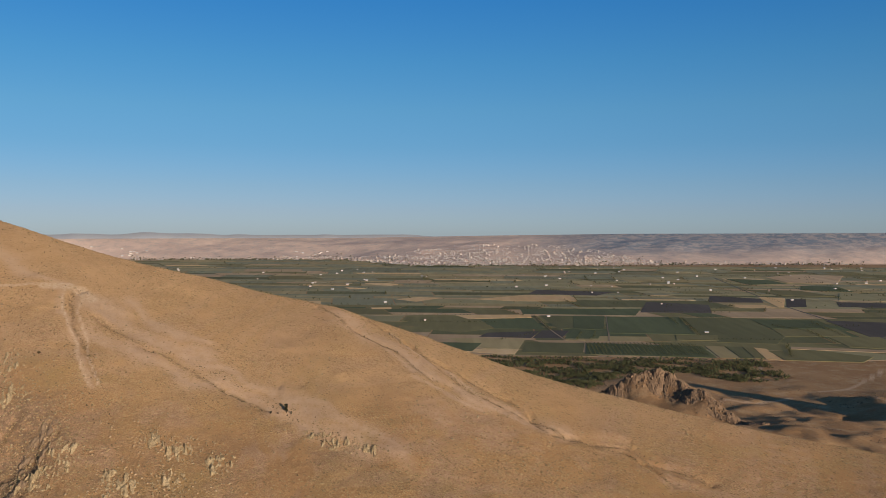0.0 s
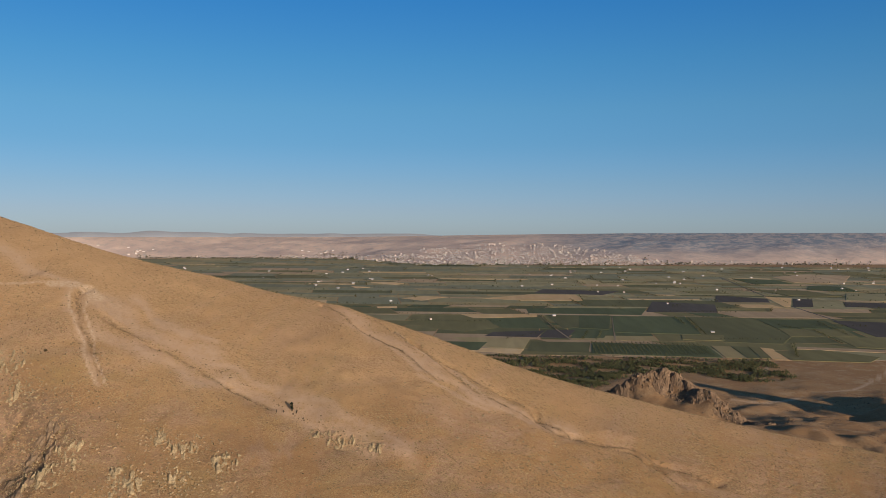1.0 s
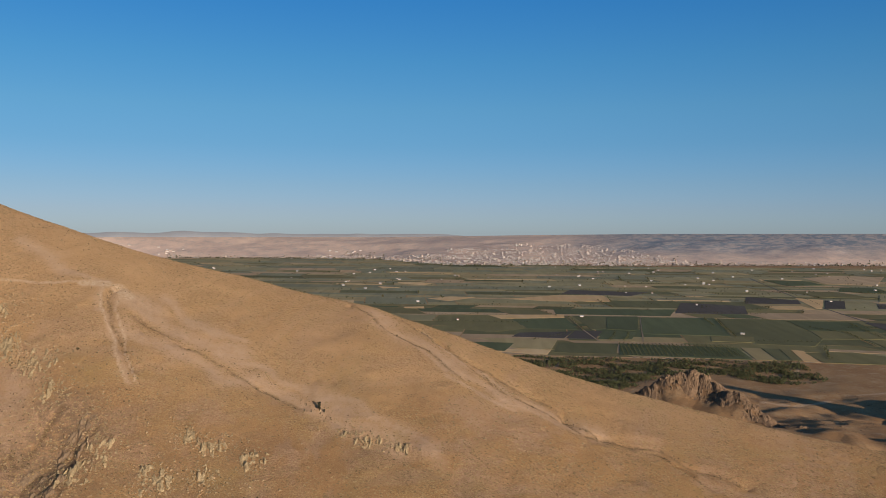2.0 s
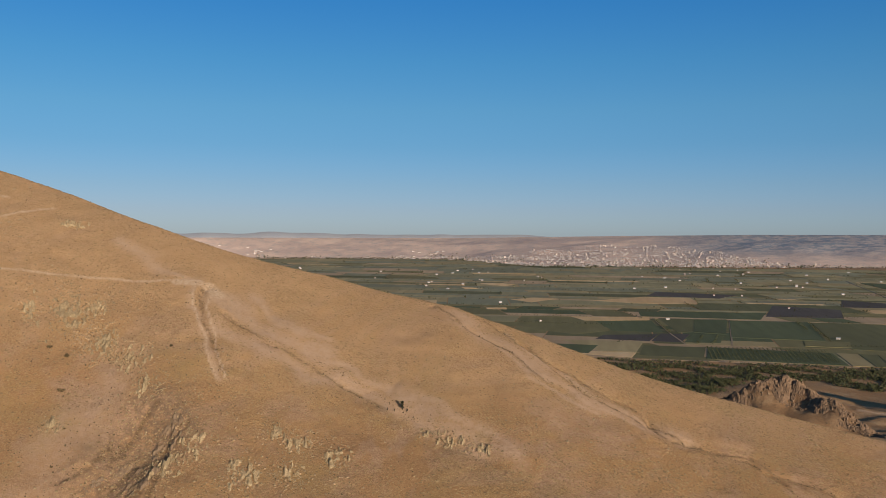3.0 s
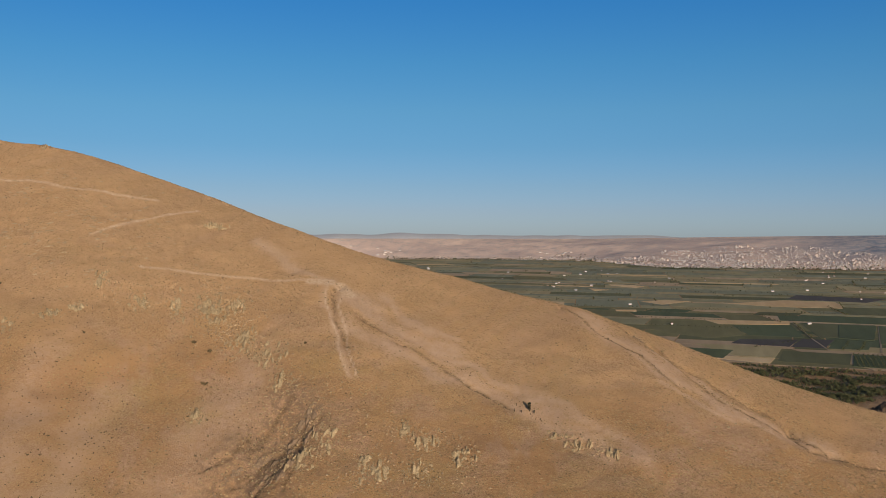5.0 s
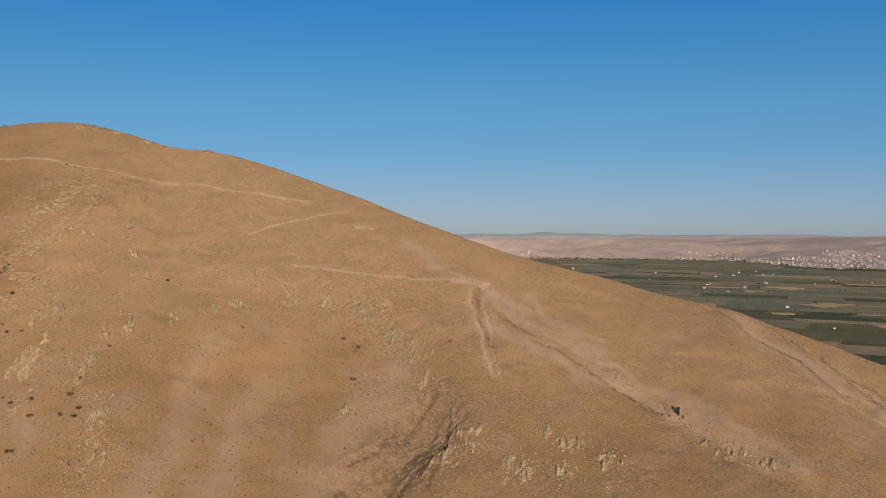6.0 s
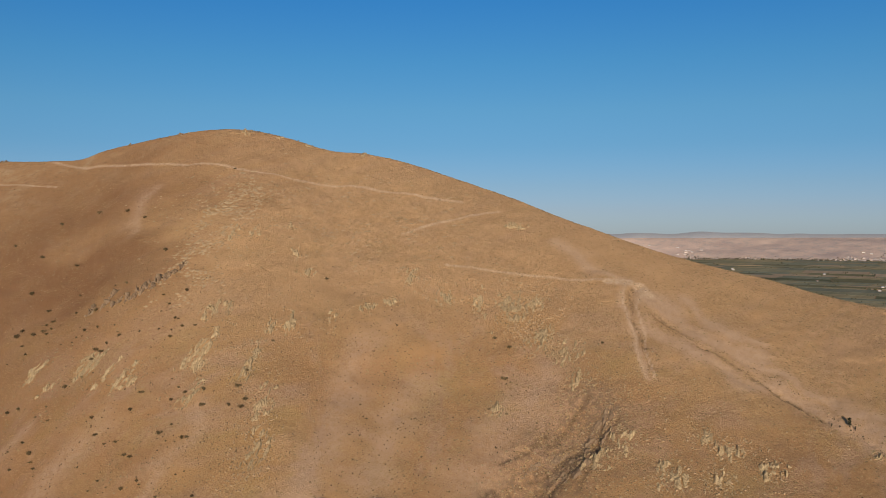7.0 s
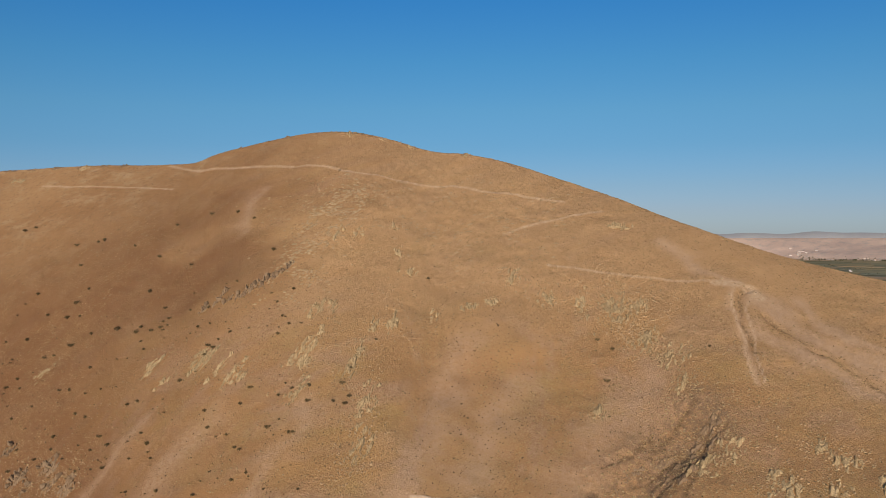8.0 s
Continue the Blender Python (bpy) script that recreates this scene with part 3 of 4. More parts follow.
MIDDLE_FIELDS = [("stubble", [(-361, 2523), (-304, 2585), (-228, 2569), (-294, 2465)]), ("stubble", [(-124, 2540), (21, 2669), (154, 2663), (171, 2561), (165, 2505), (-12, 2499)]), ("plough", [(58, 2819), (298, 2768), (237, 2661), (30, 2701)]),
                 ("stubble", [(-162, 2182), (31, 2207), (31, 2150), (-123, 2113)]), ("stubble", [(-399, 2317), (-346, 2333), (-339, 2292), (-391, 2288)]), ("lush", [(4, 2310), (325, 2345), (292, 2205), (11, 2216)]),
                 ("stubble", [(-545, 3024), (-413, 2982), (-433, 2922), (-527, 2974)]), ("stubble", [(-582, 2865), (-502, 2834), (-550, 2795)])]
EAST_FIELDS = [("plough", [(362, 2504), (523, 2445), (494, 2269), (313, 2267)]), ("plough", [(577, 2682), (706, 2604), (688, 2508), (537, 2504)]), ("stubble", [(713, 2662), (781, 2623), (715, 2410), (700, 2409)]),
               ("plough", [(781, 2609), (832, 2599), (776, 2414), (722, 2410)]), ("plough", [(897, 2536), (1047, 2508), (1005, 2407), (862, 2420)]), ("plough", [(731, 2145), (884, 2115), (790, 1890), (740, 1897)]),
               ("lush", [(218, 2181), (395, 2184), (379, 1899), (196, 1909)]), ("green", [(402, 2179), (557, 2171), (561, 1883), (517, 1786), (408, 1801), (391, 1900)]), ("lush", [(559, 2156), (715, 2144), (712, 2011), (567, 2000)]),
               ("meadow", [(567, 1992), (709, 2003), (701, 1894), (561, 1883)]), ("meadow", [(650, 1883), (735, 1889), (743, 1777), (727, 1739), (649, 1761)])]
ORCHARD_FIELDS = [("lush", [(137, 1774), (360, 1748), (363, 1621), (126, 1642)]), ("dry", [(368, 1752), (404, 1748), (403, 1619), (368, 1621)]), ("green", [(407, 1749), (437, 1745), (428, 1620), (406, 1619)]),
                  ("meadow", [(439, 1745), (457, 1733), (448, 1622), (431, 1621)]), ("stubble", [(459, 1740), (479, 1726), (475, 1603), (449, 1617)]), ("meadow", [(475, 1704), (565, 1723), (650, 1651), (611, 1595), (481, 1606)]),
                  ("brown", [(534, 1755), (722, 1726), (709, 1695), (526, 1729)]), ("meadow", [(336, 1896), (424, 1895), (410, 1818), (326, 1823)]), ("lush", [(136, 2175), (214, 2181), (188, 1952), (123, 1967)])]
FAR_FIELDS = [("lush", [(753, 3261), (894, 3226), (925, 3074), (787, 3036)]), ("brown", [(925, 3340), (1095, 3471), (1234, 3419), (1091, 3086), (940, 3125)]), ("lush", [(950, 3009), (1057, 2989), (1050, 2816), (899, 2864)]),
              ("meadow", [(712, 2877), (890, 2846), (947, 2678), (796, 2697)]), ("olive", [(989, 2772), (1130, 2743), (1062, 2561), (919, 2577)])]
for k, (crop, corners) in enumerate(NEAR_FIELDS + MIDDLE_FIELDS + EAST_FIELDS + ORCHARD_FIELDS + FAR_FIELDS):
    slab("field", corners, FIELD_PAINT[crop], 0.3 + 0.012 * k, WORDS[crop], "field")


def lane(points, width, mat, label):
    """A road with real edges along a polyline of the plain."""
    left, right = [], []
    for k, (u, v) in enumerate(points):
        a, b = points[max(k - 1, 0)], points[min(k + 1, len(points) - 1)]
        du, dv = b[0] - a[0], b[1] - a[1]
        n = math.hypot(du, dv)
        left.append((u - dv / n * width / 2, v + du / n * width / 2))
        right.append((u + dv / n * width / 2, v - du / n * width / 2))
    return slab("road", left[::-1] + right, mat, 0.42, label, "road")


lane([(763, 1874), (723, 2422), (719, 2753), (726, 3310)], 4, ASPHALT, "straight grey country road across the plain")
lane([(-1200, 2180), (-393, 2150), (-165, 2196), (40, 2190), (400, 2186), (720, 2200)], 5, ROAD_DUST, "pale dirt farm road between fields")
lane([(38, 2190), (72, 1941), (97, 1800)], 3.5, ROAD_DUST, "pale dirt farm road between fields")
lane([(219, 2190), (186, 1800)], 3.5, ROAD_DUST, "pale dirt farm road between fields")
lane([(-160, 1612), (130, 1622), (430, 1606), (700, 1625)], 5, ROAD_DUST, "pale dirt road along the tree belt")


# ---------------------------------------------------------------- low mountains at the edge of sight
def far_mountains():
    az = np.linspace(-2, 34, 260)
    top = 0.10 + 0.16 * np.exp(-((az - 19) / 1.1) ** 2) + 0.10 * np.exp(-((az - 16.5) / 2.0) ** 2) + 0.07 * np.exp(-((az - 23) / 2.4) ** 2) + 0.03 * lumps(az, az * 0, 1.1, 3)
    top = -0.2 + (top + 0.2) * ease((az + 2) / 5)
    co, faces = [], []
    for depth, lower in ((4950, 1.2), (4958, 0.0), (4985, 0.25)):
        for a, e in zip(az, top):
            co.append((-math.sin(radians(a)) * depth, math.cos(radians(a)) * depth, EYE + depth * math.tan(radians(float(e) - lower))))
    k = len(az)
    for row in range(2):
        faces += [(row * k + q, row * k + q + 1, (row + 1) * k + q + 1, (row + 1) * k + q) for q in range(k - 1)]
    ob = new("backdrop", mesh_of("backdrop", co, faces, FAR_HAZE_BLUE, True))
    tagged(ob, "faint mountain range on the horizon, tinted blue-grey with haze", "mountains", kind="structure")


# mountain colour drawn towards the horizon sky, so haze is part of it
FAR_HAZE_BLUE = material("hazed_mountain", [(0.266, 0.274, 0.302), (0.288, 0.295, 0.324), (0.245, 0.252, 0.288)], (400, 90), 0.95)
far_mountains()


# ---------------------------------------------------------------- trees, bushes and rocks: shapes used again
def angular_rock(seed, tall=1.0, points=13):
    """A broken stone: the hull of random points, with facets."""
    g = np.random.default_rng(seed)
    bm = bmesh.new()
    for _ in range(points):
        d = g.normal(size=3)
        d /= np.linalg.norm(d)
        bm.verts.new(Vector((d[0] * 0.5, d[1] * 0.5, (d[2] * 0.5 + 0.3) * tall)) * float(g.uniform(0.75, 1.1)))
    bmesh.ops.convex_hull(bm, input=bm.verts)
    loose = [v for v in bm.verts if not v.link_faces]
    bmesh.ops.delete(bm, geom=loose, context="VERTS")
    return bm


def rock_meshes(mat, tall, count, seed):
    out = []
    for k in range(count):
        bm = angular_rock(seed + k, tall)
        me = bpy.data.meshes.new("rock")
        bm.to_mesh(me)
        bm.free()
        me.materials.append(mat)
        out.append(me)
    return out


LEAN_ROCKS = rock_meshes(LICHEN_ROCK, 1.7, 7, 100)
GREY_ROCKS = rock_meshes(GREY_ROCK, 1.6, 7, 150)
DARK_ROCKS = rock_meshes(ROCK, 1.1, 7, 200)
CRAG_ROCKS = rock_meshes(CRAG_ROCK, 1.35, 8, 300)


def leaf_cloud(name, centres, sizes, leaves, leaf, mat, seed):
    """Many small folded leaves about the given clump centres."""
    g = np.random.default_rng(seed)
    n = len(centres) * leaves
    c = np.repeat(np.array(centres, float), leaves, 0)
    s = np.repeat(np.array(sizes, float), leaves)
    d = g.normal(size=(n, 3))
    d /= np.linalg.norm(d, axis=1)[:, None]
    p = c + d * (s * g.uniform(0.55, 1.0, n))[:, None] * (1, 1, 0.85)
    a = g.normal(size=(n, 3))
    a /= np.linalg.norm(a, axis=1)[:, None]
    b = np.cross(a, d)
    w = leaf * g.uniform(0.6, 1.4, n)[:, None]
    co = np.stack([p - a * w, p + b * w * 0.6 + d * w * 0.2, p + a * w, p - b * w * 0.6 + d * w * 0.2], 1)
    return joined(name, co, [(0, 1, 2), (0, 2, 3)], mat)


def limb(name, paths, mat, sides=5):
    """Tapered trunk and limbs: each path is a list of (x, y, z, radius)."""
    co, faces = [], []
    for path in paths:
        base = len(co)
        for x, y, z, r in path:
            for k in range(sides):
                co.append((x + r * math.cos(6.283 * k / sides), y + r * math.sin(6.283 * k / sides), z))
        for i in range(len(path) - 1):
            for k in range(sides):
                a, b = base + i * sides + k, base + i * sides + (k + 1) % sides
                faces.append((a, b, b + sides, a + sides))
        faces.append(tuple(base + (len(path) - 1) * sides + k for k in range(sides)))
    return mesh_of(name, co, faces, mat)


def bush_template(seed, label, wide=1.0, tall=0.7):
    g = np.random.default_rng(seed)
    top = tagged(new("bush"), label, "bush", "bushes on the hill")
    paths, centres, sizes = [], [], []
    for k in range(8):
        a, rr, h = g.uniform(0, 6.28), g.uniform(0.1, 0.42) * wide, g.uniform(0.35, 0.8) * tall
        x, y = rr * math.cos(a), rr * math.sin(a)
        paths.append([(0.03 * math.cos(a), 0.03 * math.sin(a), -0.15, 0.035), (x * 0.6, y * 0.6, h * 0.6, 0.022), (x, y, h, 0.01)])
        centres.append((x, y, h * 0.8))
        sizes.append(g.uniform(0.16, 0.30) * wide)
    child("woody_base", limb("woody_base", paths, BARK, 4), top)
    child("foliage", leaf_cloud("foliage", centres, sizes, 34, 0.07, BUSH_LEAF, seed + 1), top)
    return top


def tree_template(seed, label, mat=TREE_LEAF, slim=False):
    g = np.random.default_rng(seed)
    top = tagged(new("tree"), label, "tree", "trees of the plain")
    paths = [[(0, 0, -0.2, 0.06), (0.02, 0.01, 0.35, 0.045), (0.03, -0.02, 0.7, 0.02)]]
    centres, sizes = [], []
    for k in range(9):
        a = 6.28 * k / 9 + g.uniform(-0.4, 0.4)
        rr = g.uniform(0.04, 0.10) if slim else g.uniform(0.1, 0.34)
        h = g.uniform(0.2, 0.9) if slim else g.uniform(0.38, 0.82)
        x, y = rr * math.cos(a), rr * math.sin(a)
        paths.append([(0, 0, h * 0.55, 0.025), (x * 0.7, y * 0.7, h * 0.85, 0.012), (x, y, h, 0.006)])
        centres.append((x, y, h))
        sizes.append(g.uniform(0.08, 0.13) if slim else g.uniform(0.13, 0.24))
    child("trunk", limb("trunk", paths, BARK, 4), top)
    child("crown", leaf_cloud("crown", centres, sizes, 16, 0.075, mat, seed + 1), top)
    return top


def put(template, x, y, size, stretch=1.0, turn=None, sink=0.05):
    t = float(rng.uniform(0, 364)) if turn is None else turn
    m = pose(x, y, floor_z(x, y) - sink * size, 0, 0, t)
    ob = copy_thing(template, m)
    ob.scale = (size, size, size * stretch)
    return ob


def retire(template):
    for o in (*template.children_recursive, template):
        bpy.data.objects.remove(o)


# ---------------------------------------------------------------- the crag on the lowland
def make_crag():
    top = tagged(new("rock_crag"), "rugged brown rock crag rising from the lowland", "rock crag")
    g = np.random.default_rng(8)
    pts = np.array(CRAG, float)
    bx, by = np.meshgrid(np.arange(168, 372, 1.3), np.arange(955, 1135, 1.3), indexing="ij")
    n, m = bx.shape
    d, where, side = along(bx, by, CRAG)
    env = np.clip(1 - d / 20 + 0.55 * rough(bx, by, 14, 63, 3), -1, 1)
    ribs = rough(bx * 1.6 + by * 0.5, by - 0.4 * bx, 11, 64, 4)
    lift = np.where(env > 0, 0.3 + np.clip(env * 3, 0, 1) * (1.0 + 2.3 * np.floor(ribs * 3) / 3), -2.0)
    co = np.stack([bx + g.normal(0, 0.3, bx.shape), by + g.normal(0, 0.3, bx.shape), height(bx, by) + lift], -1).reshape(-1, 3)
    i, j = np.meshgrid(np.arange(n - 1), np.arange(m - 1), indexing="ij")
    q = (i * m + j).ravel()
    faces = np.stack([q, q + m, q + m + 1, q + 1], -1)
    child("bedrock", mesh_of("bedrock", co, faces[(d.ravel()[faces] < 60).any(1)].tolist(), CRAG_ROCK), top)
    for k in range(300):
        w = float(g.uniform(0.02, 0.98))
        seg = min(int(w * 4), 3)
        p = pts[seg] + (pts[seg + 1] - pts[seg]) * (w * 4 - seg)
        off = float(abs(g.normal(0, 9))) * (1 if g.random() < 0.35 else -1)
        p = p + np.array((0.35 * off, off)) + g.normal(0, 3, 2)
        s = float(g.uniform(1.4, 4.4)) * (1.0 - 0.35 * abs(w - 0.4))
        m = pose(p[0], p[1], floor_z(p[0], p[1]) - 0.3 * s, float(g.uniform(-16, 16)), float(g.uniform(-16, 16)), float(g.uniform(0, 364)))
        child("rock", CRAG_ROCKS[k % 8], top, m @ Matrix.Diagonal((s, s * float(g.uniform(0.6, 1)), s, 1)))
    return top


make_crag()


# ---------------------------------------------------------------- outcrops on the hill
def outcrop(x, y, over, down, count, kind="pale"):
    """A packed bank of flat stones, drawn out down the slope."""
    label = {"pale": "pale lichen-covered rock outcrop on the dry slope", "dark": "dark broken rock outcrop in the ravine",
             "grey": "jagged grey rock outcrop on the dry slope", "ridge": "low flat dark rocks on the summit ridge"}[kind]
    top = tagged(new("rock_outcrop"), label, "rock outcrop", "outcrops on the hill")
    pool, stone = {"pale": (LEAN_ROCKS, LICHEN_ROCK), "dark": (DARK_ROCKS, ROCK), "grey": (GREY_ROCKS, GREY_ROCK), "ridge": (DARK_ROCKS, ROCK)}[kind]
    big = {"grey": 2.1, "ridge": 1.9}.get(kind, 1.0)
    gx, gy = floor_z(x + 4, y) - floor_z(x - 4, y), floor_z(x, y + 4) - floor_z(x, y - 4)
    turn = math.atan2(gy, gx) if kind != "dark" else math.atan2(-48, -14)
    c, s_ = math.cos(turn), math.sin(turn)
    rad, ang = np.sqrt(rng.random(count)), rng.uniform(0, 6.283, count)
    d, o = rad * np.cos(ang) * down, rad * np.sin(ang) * over
    px, py = x + d * c - o * s_, y + d * s_ + o * c
    pz = height(px, py)
    # the bedrock: blocky ribs that run down the slope, split by clefts
    nd, no = max(int(2.6 * down / 0.5), 8), max(int(2.6 * over / 0.4), 8)
    dd, oo = np.meshgrid(np.linspace(-1.3, 1.3, nd) * down, np.linspace(-1.3, 1.3, no) * over, indexing="ij")
    bx, by = x + dd * c - oo * s_, y + dd * s_ + oo * c
    env = np.clip(0.62 - np.sqrt((dd / down) ** 2 + (oo / over) ** 2) + 0.95 * rough(oo * 2.2, dd * 0.8, 3.2, 61 + int(abs(x)), 3) + 0.35 * rough(bx, by, 1.6, 62, 2), -1, 1)
    seed = int(abs(x) * 7 + abs(y)) % 1000
    ribs = rough(oo * 2.6 + 300, dd + 0.8 * oo + 90, 3.2, seed, 3)
    stepped = np.floor(ribs * 3.2 + 0.25 * rough(bx, by, 1.2, seed + 5, 2)) / 3.2
    lift = np.where(env > 0, 0.15 + 0.58 * np.clip(env * 2.5, 0, 1) * (1.0 + 1.7 * stepped), -0.9)
    lift = np.where(env > 0, np.maximum(lift, -0.5), lift)
    jit = rng.normal(0, 0.09, (2, nd, no))
    co = np.stack([bx + jit[0], by + jit[1], height(bx, by) + lift], -1).reshape(-1, 3)
    i, j = np.meshgrid(np.arange(nd - 1), np.arange(no - 1), indexing="ij")
    q = (i * no + j).ravel()
    faces = np.stack([q, q + no, q + no + 1, q + 1], -1)
    child("bedrock", mesh_of("bedrock", co, faces.tolist(), stone), top)
    for k in range(count * 2 // 3):
        s = big * (0.45 + 1.0 * float(rng.random()) ** 2)
        m = pose(px[k], py[k], pz[k] + 0.1, float(rng.uniform(-12, 12)), float(rng.uniform(-12, 12)), math.degrees(turn) + float(rng.uniform(-25, 25)))
        child("rock", pool[k % 7], top, m @ Matrix.Diagonal((s * float(rng.uniform(1.0, 1.7)), s * float(rng.uniform(0.6, 0.9)), s * (1.0 if kind == "grey" else 0.42), 1)))
    ROCKY.append((x, y, over, down, turn))


ROCKY = []
for x, y, over, down, count in ((-407, 353, 3, 7, 18), (-398, 361, 3, 6, 14), (-288, 373, 4, 8, 26), (-264, 371, 4, 8, 18), (-244, 374, 3, 13, 24), (-228, 379, 7, 15, 60), (-219, 388, 6, 7, 22), (-204, 366, 6, 10, 44), (-187, 360, 7, 8, 44), (-199, 318, 4, 5, 16), (-360, 300, 4, 8, 26), (-342, 276, 6, 12, 34), (-311, 278, 4, 14, 36)):
    outcrop(x, y, over, down, count)
for x, y, over, down, count in ((-315, 310, 3, 9, 18), (-284, 261, 4, 14, 34), (-403, 254, 4, 8, 20), (-371, 252, 5, 8, 20), (-268, 452, 6, 4, 20), (-269, 245, 4, 8, 18), (-173, 348, 4, 6, 18), (-322, 254, 4, 7, 12), (-514, 458, 4, 5, 16), (-487, 468, 3, 4, 10), (-463, 474, 2, 2, 5), (-416, 484, 2, 3, 8), (-774, 366, 6, 4, 18), (-824, 326, 8, 4, 18), (-435, 243, 4, 6, 12), (-525, 223, 4, 6, 12)):
    outcrop(x, y, over, down, count)
for x, y, over, down, count in ((-105, 338, 6, 5, 22), (-103, 322, 6, 5, 22), (-87, 334, 5, 5, 16), (-119, 316, 5, 6, 24), (-143, 323, 5, 8, 26), (-53, 361, 5, 3, 20), (-44, 356, 5, 3, 18), (-31, 354, 4, 3, 14), (-115, 342, 4, 4, 10), (-148, 311, 5, 6, 18)):
    outcrop(x, y, over, down, count)
for x, y, over, down, count in ((-155, 335, 2.5, 6, 16), (-157, 330, 2, 7, 16), (-157, 322, 2, 7, 18), (-158, 311, 2, 7, 20), (-151, 327, 2, 5, 10), (-158, 302, 2.5, 6, 18), (-152, 306, 2.2, 7, 16), (-166, 310, 1.5, 6, 9), (-171, 296, 1.5, 6, 9)):
    outcrop(x, y, over, down, count, "dark")
for x, y, over, down, count in ((-420, 292, 2.5, 3, 12), (-417, 297, 2.5, 4, 16), (-414, 303, 2.5, 5, 18), (-411, 309, 2, 6, 16), (-410, 315, 1.5, 5, 12), (-460, 181, 7, 5, 26), (-419, 188, 6, 4, 22), (-444, 191, 5, 4, 16), (-487, 187, 4, 4, 12)):
    outcrop(x, y, over, down, count, "grey")
for x, y, over, down, count in ((-408, 255, 3.5, 5, 14), (-385, 252, 2.5, 7, 10), (-365, 251, 4.5, 4, 16), (-413, 238, 3.5, 5, 14), (-353, 301, 2.5, 7, 10), (-364, 299, 4.5, 4, 16), (-385, 380, 3.5, 5, 14), (-362, 360, 2.5, 7, 10), (-343, 349, 4.5, 4, 16), (-315, 307, 3.5, 5, 14), (-310, 278, 2.5, 7, 10), (-333, 268, 4.5, 4, 16), (-322, 302, 3.5, 5, 14), (-303, 327, 2.5, 7, 10), (-292, 342, 4.5, 4, 16), (-286, 353, 3.5, 5, 14)):
    outcrop(x, y, over, down, count)
for x, y, over, down, count in ((-438, 290, 2.0, 3, 8), (-427, 285, 3.0, 2, 6), (-435, 283, 2.0, 3, 8), (-424, 289, 3.0, 2, 6), (-442, 279, 2.0, 3, 8), (-462, 181, 3.0, 2, 6), (-452, 190, 2.0, 3, 8), (-431, 188, 3.0, 2, 6), (-448, 180, 2.0, 3, 8), (-432, 184, 3.0, 2, 6)):
    outcrop(x, y, over, down, count, "grey")
# flat dark rocks along the skyline of the summit
for x, y, over, down, count in ((-519, 458, 2.4, 1.6, 9), (-512, 461, 2.4, 1.6, 9), (-505, 463, 2.4, 1.6, 9), (-498, 465, 2.4, 1.6, 9), (-493, 467, 2.4, 1.6, 9), (-473, 473, 1.3, 1.6, 4), (-466, 474, 1.3, 1.6, 4), (-460, 476, 1.3, 1.6, 4), (-452, 478, 1.3, 1.6, 4), (-419, 484, 1.3, 1.6, 4), (-413, 485, 1.3, 1.6, 4), (-612, 421, 2.4, 1.6, 9), (-583, 430, 2.4, 1.6, 9), (-567, 437, 2.4, 1.6, 9), (-852, 332, 6, 2, 14), (-831, 344, 6, 2, 14), (-808, 355, 6, 2, 14), (-777, 367, 6, 2, 14), (-754, 375, 6, 2, 14), (-735, 381, 6, 2, 14)):
    outcrop(x, y, over, down, count, "ridge")


# ---------------------------------------------------------------- bushes on the hill
bushes = [bush_template(500, "low dark olive bush on the dry slope"), bush_template(510, "low dark olive bush on the dry slope", 1.1, 0.6),
          bush_template(520, "low dark olive bush on the dry slope", 0.9, 0.85)]
for x, y in [(-720, 291), (-714, 297), (-644, 298), (-624, 305), (-620, 308), (-581, 311), (-544, 309), (-610, 285), (-517, 354), (-492, 350), (-569, 338), (-544, 351), (-438, 326), (-505, 310), (-614, 256), (-567, 262), (-572, 272), (-559, 252), (-481, 277), (-512, 284), (-573, 232), (-528, 240), (-500, 256), (-481, 258), (-469, 261), (-464, 264)]:
    put(bushes[int(rng.integers(3))], x, y, float(rng.uniform(2.8, 4.8)))
for x, y in [(-509, 197), (-492, 198), (-464, 201), (-437, 202), (-482, 189), (-414, 206), (-440, 195), (-462, 190), (-472, 181), (-438, 187), (-411, 196), (-538, 204), (-530, 210), (-535, 220), (-471, 222), (-461, 226), (-564, 219), (-548, 240), (-581, 249), (-609, 240), (-589, 225), (-471, 291), (-438, 280), (-466, 271), (-458, 250), (-431, 261), (-444, 296), (-436, 298), (-472, 241), (-488, 233), (-614, 248)]:
    put(bushes[int(rng.integers(3))], x, y, float(rng.uniform(1.4, 3.2)))
for x, y in [(-542, 207), (-540, 229), (-495, 218), (-488, 220), (-504, 206), (-426, 223), (-463, 213), (-426, 208), (-424, 202), (-405, 256), (-326, 253), (-313, 295), (-304, 265), (-299, 255), (-293, 257), (-294, 261), (-308, 274), (-330, 352), (-363, 299), (-223, 356), (-213, 353), (-205, 335), (-175, 373), (-270, 338), (-347, 239), (-312, 251), (-472, 410)]:
    put(bushes[int(rng.integers(3))], x, y, float(rng.uniform(1.8, 3.2)))
for _ in range(210):
    a = float(rng.uniform(51, 71))
    rr = float(curve(np.array([a]), FOOT)[0]) * float(rng.uniform(0.98, 1.45))
    put(bushes[int(rng.integers(3))], -math.sin(radians(a)) * rr, math.cos(radians(a)) * rr, 0.8 + 2.4 * float(rng.random()) ** 2)
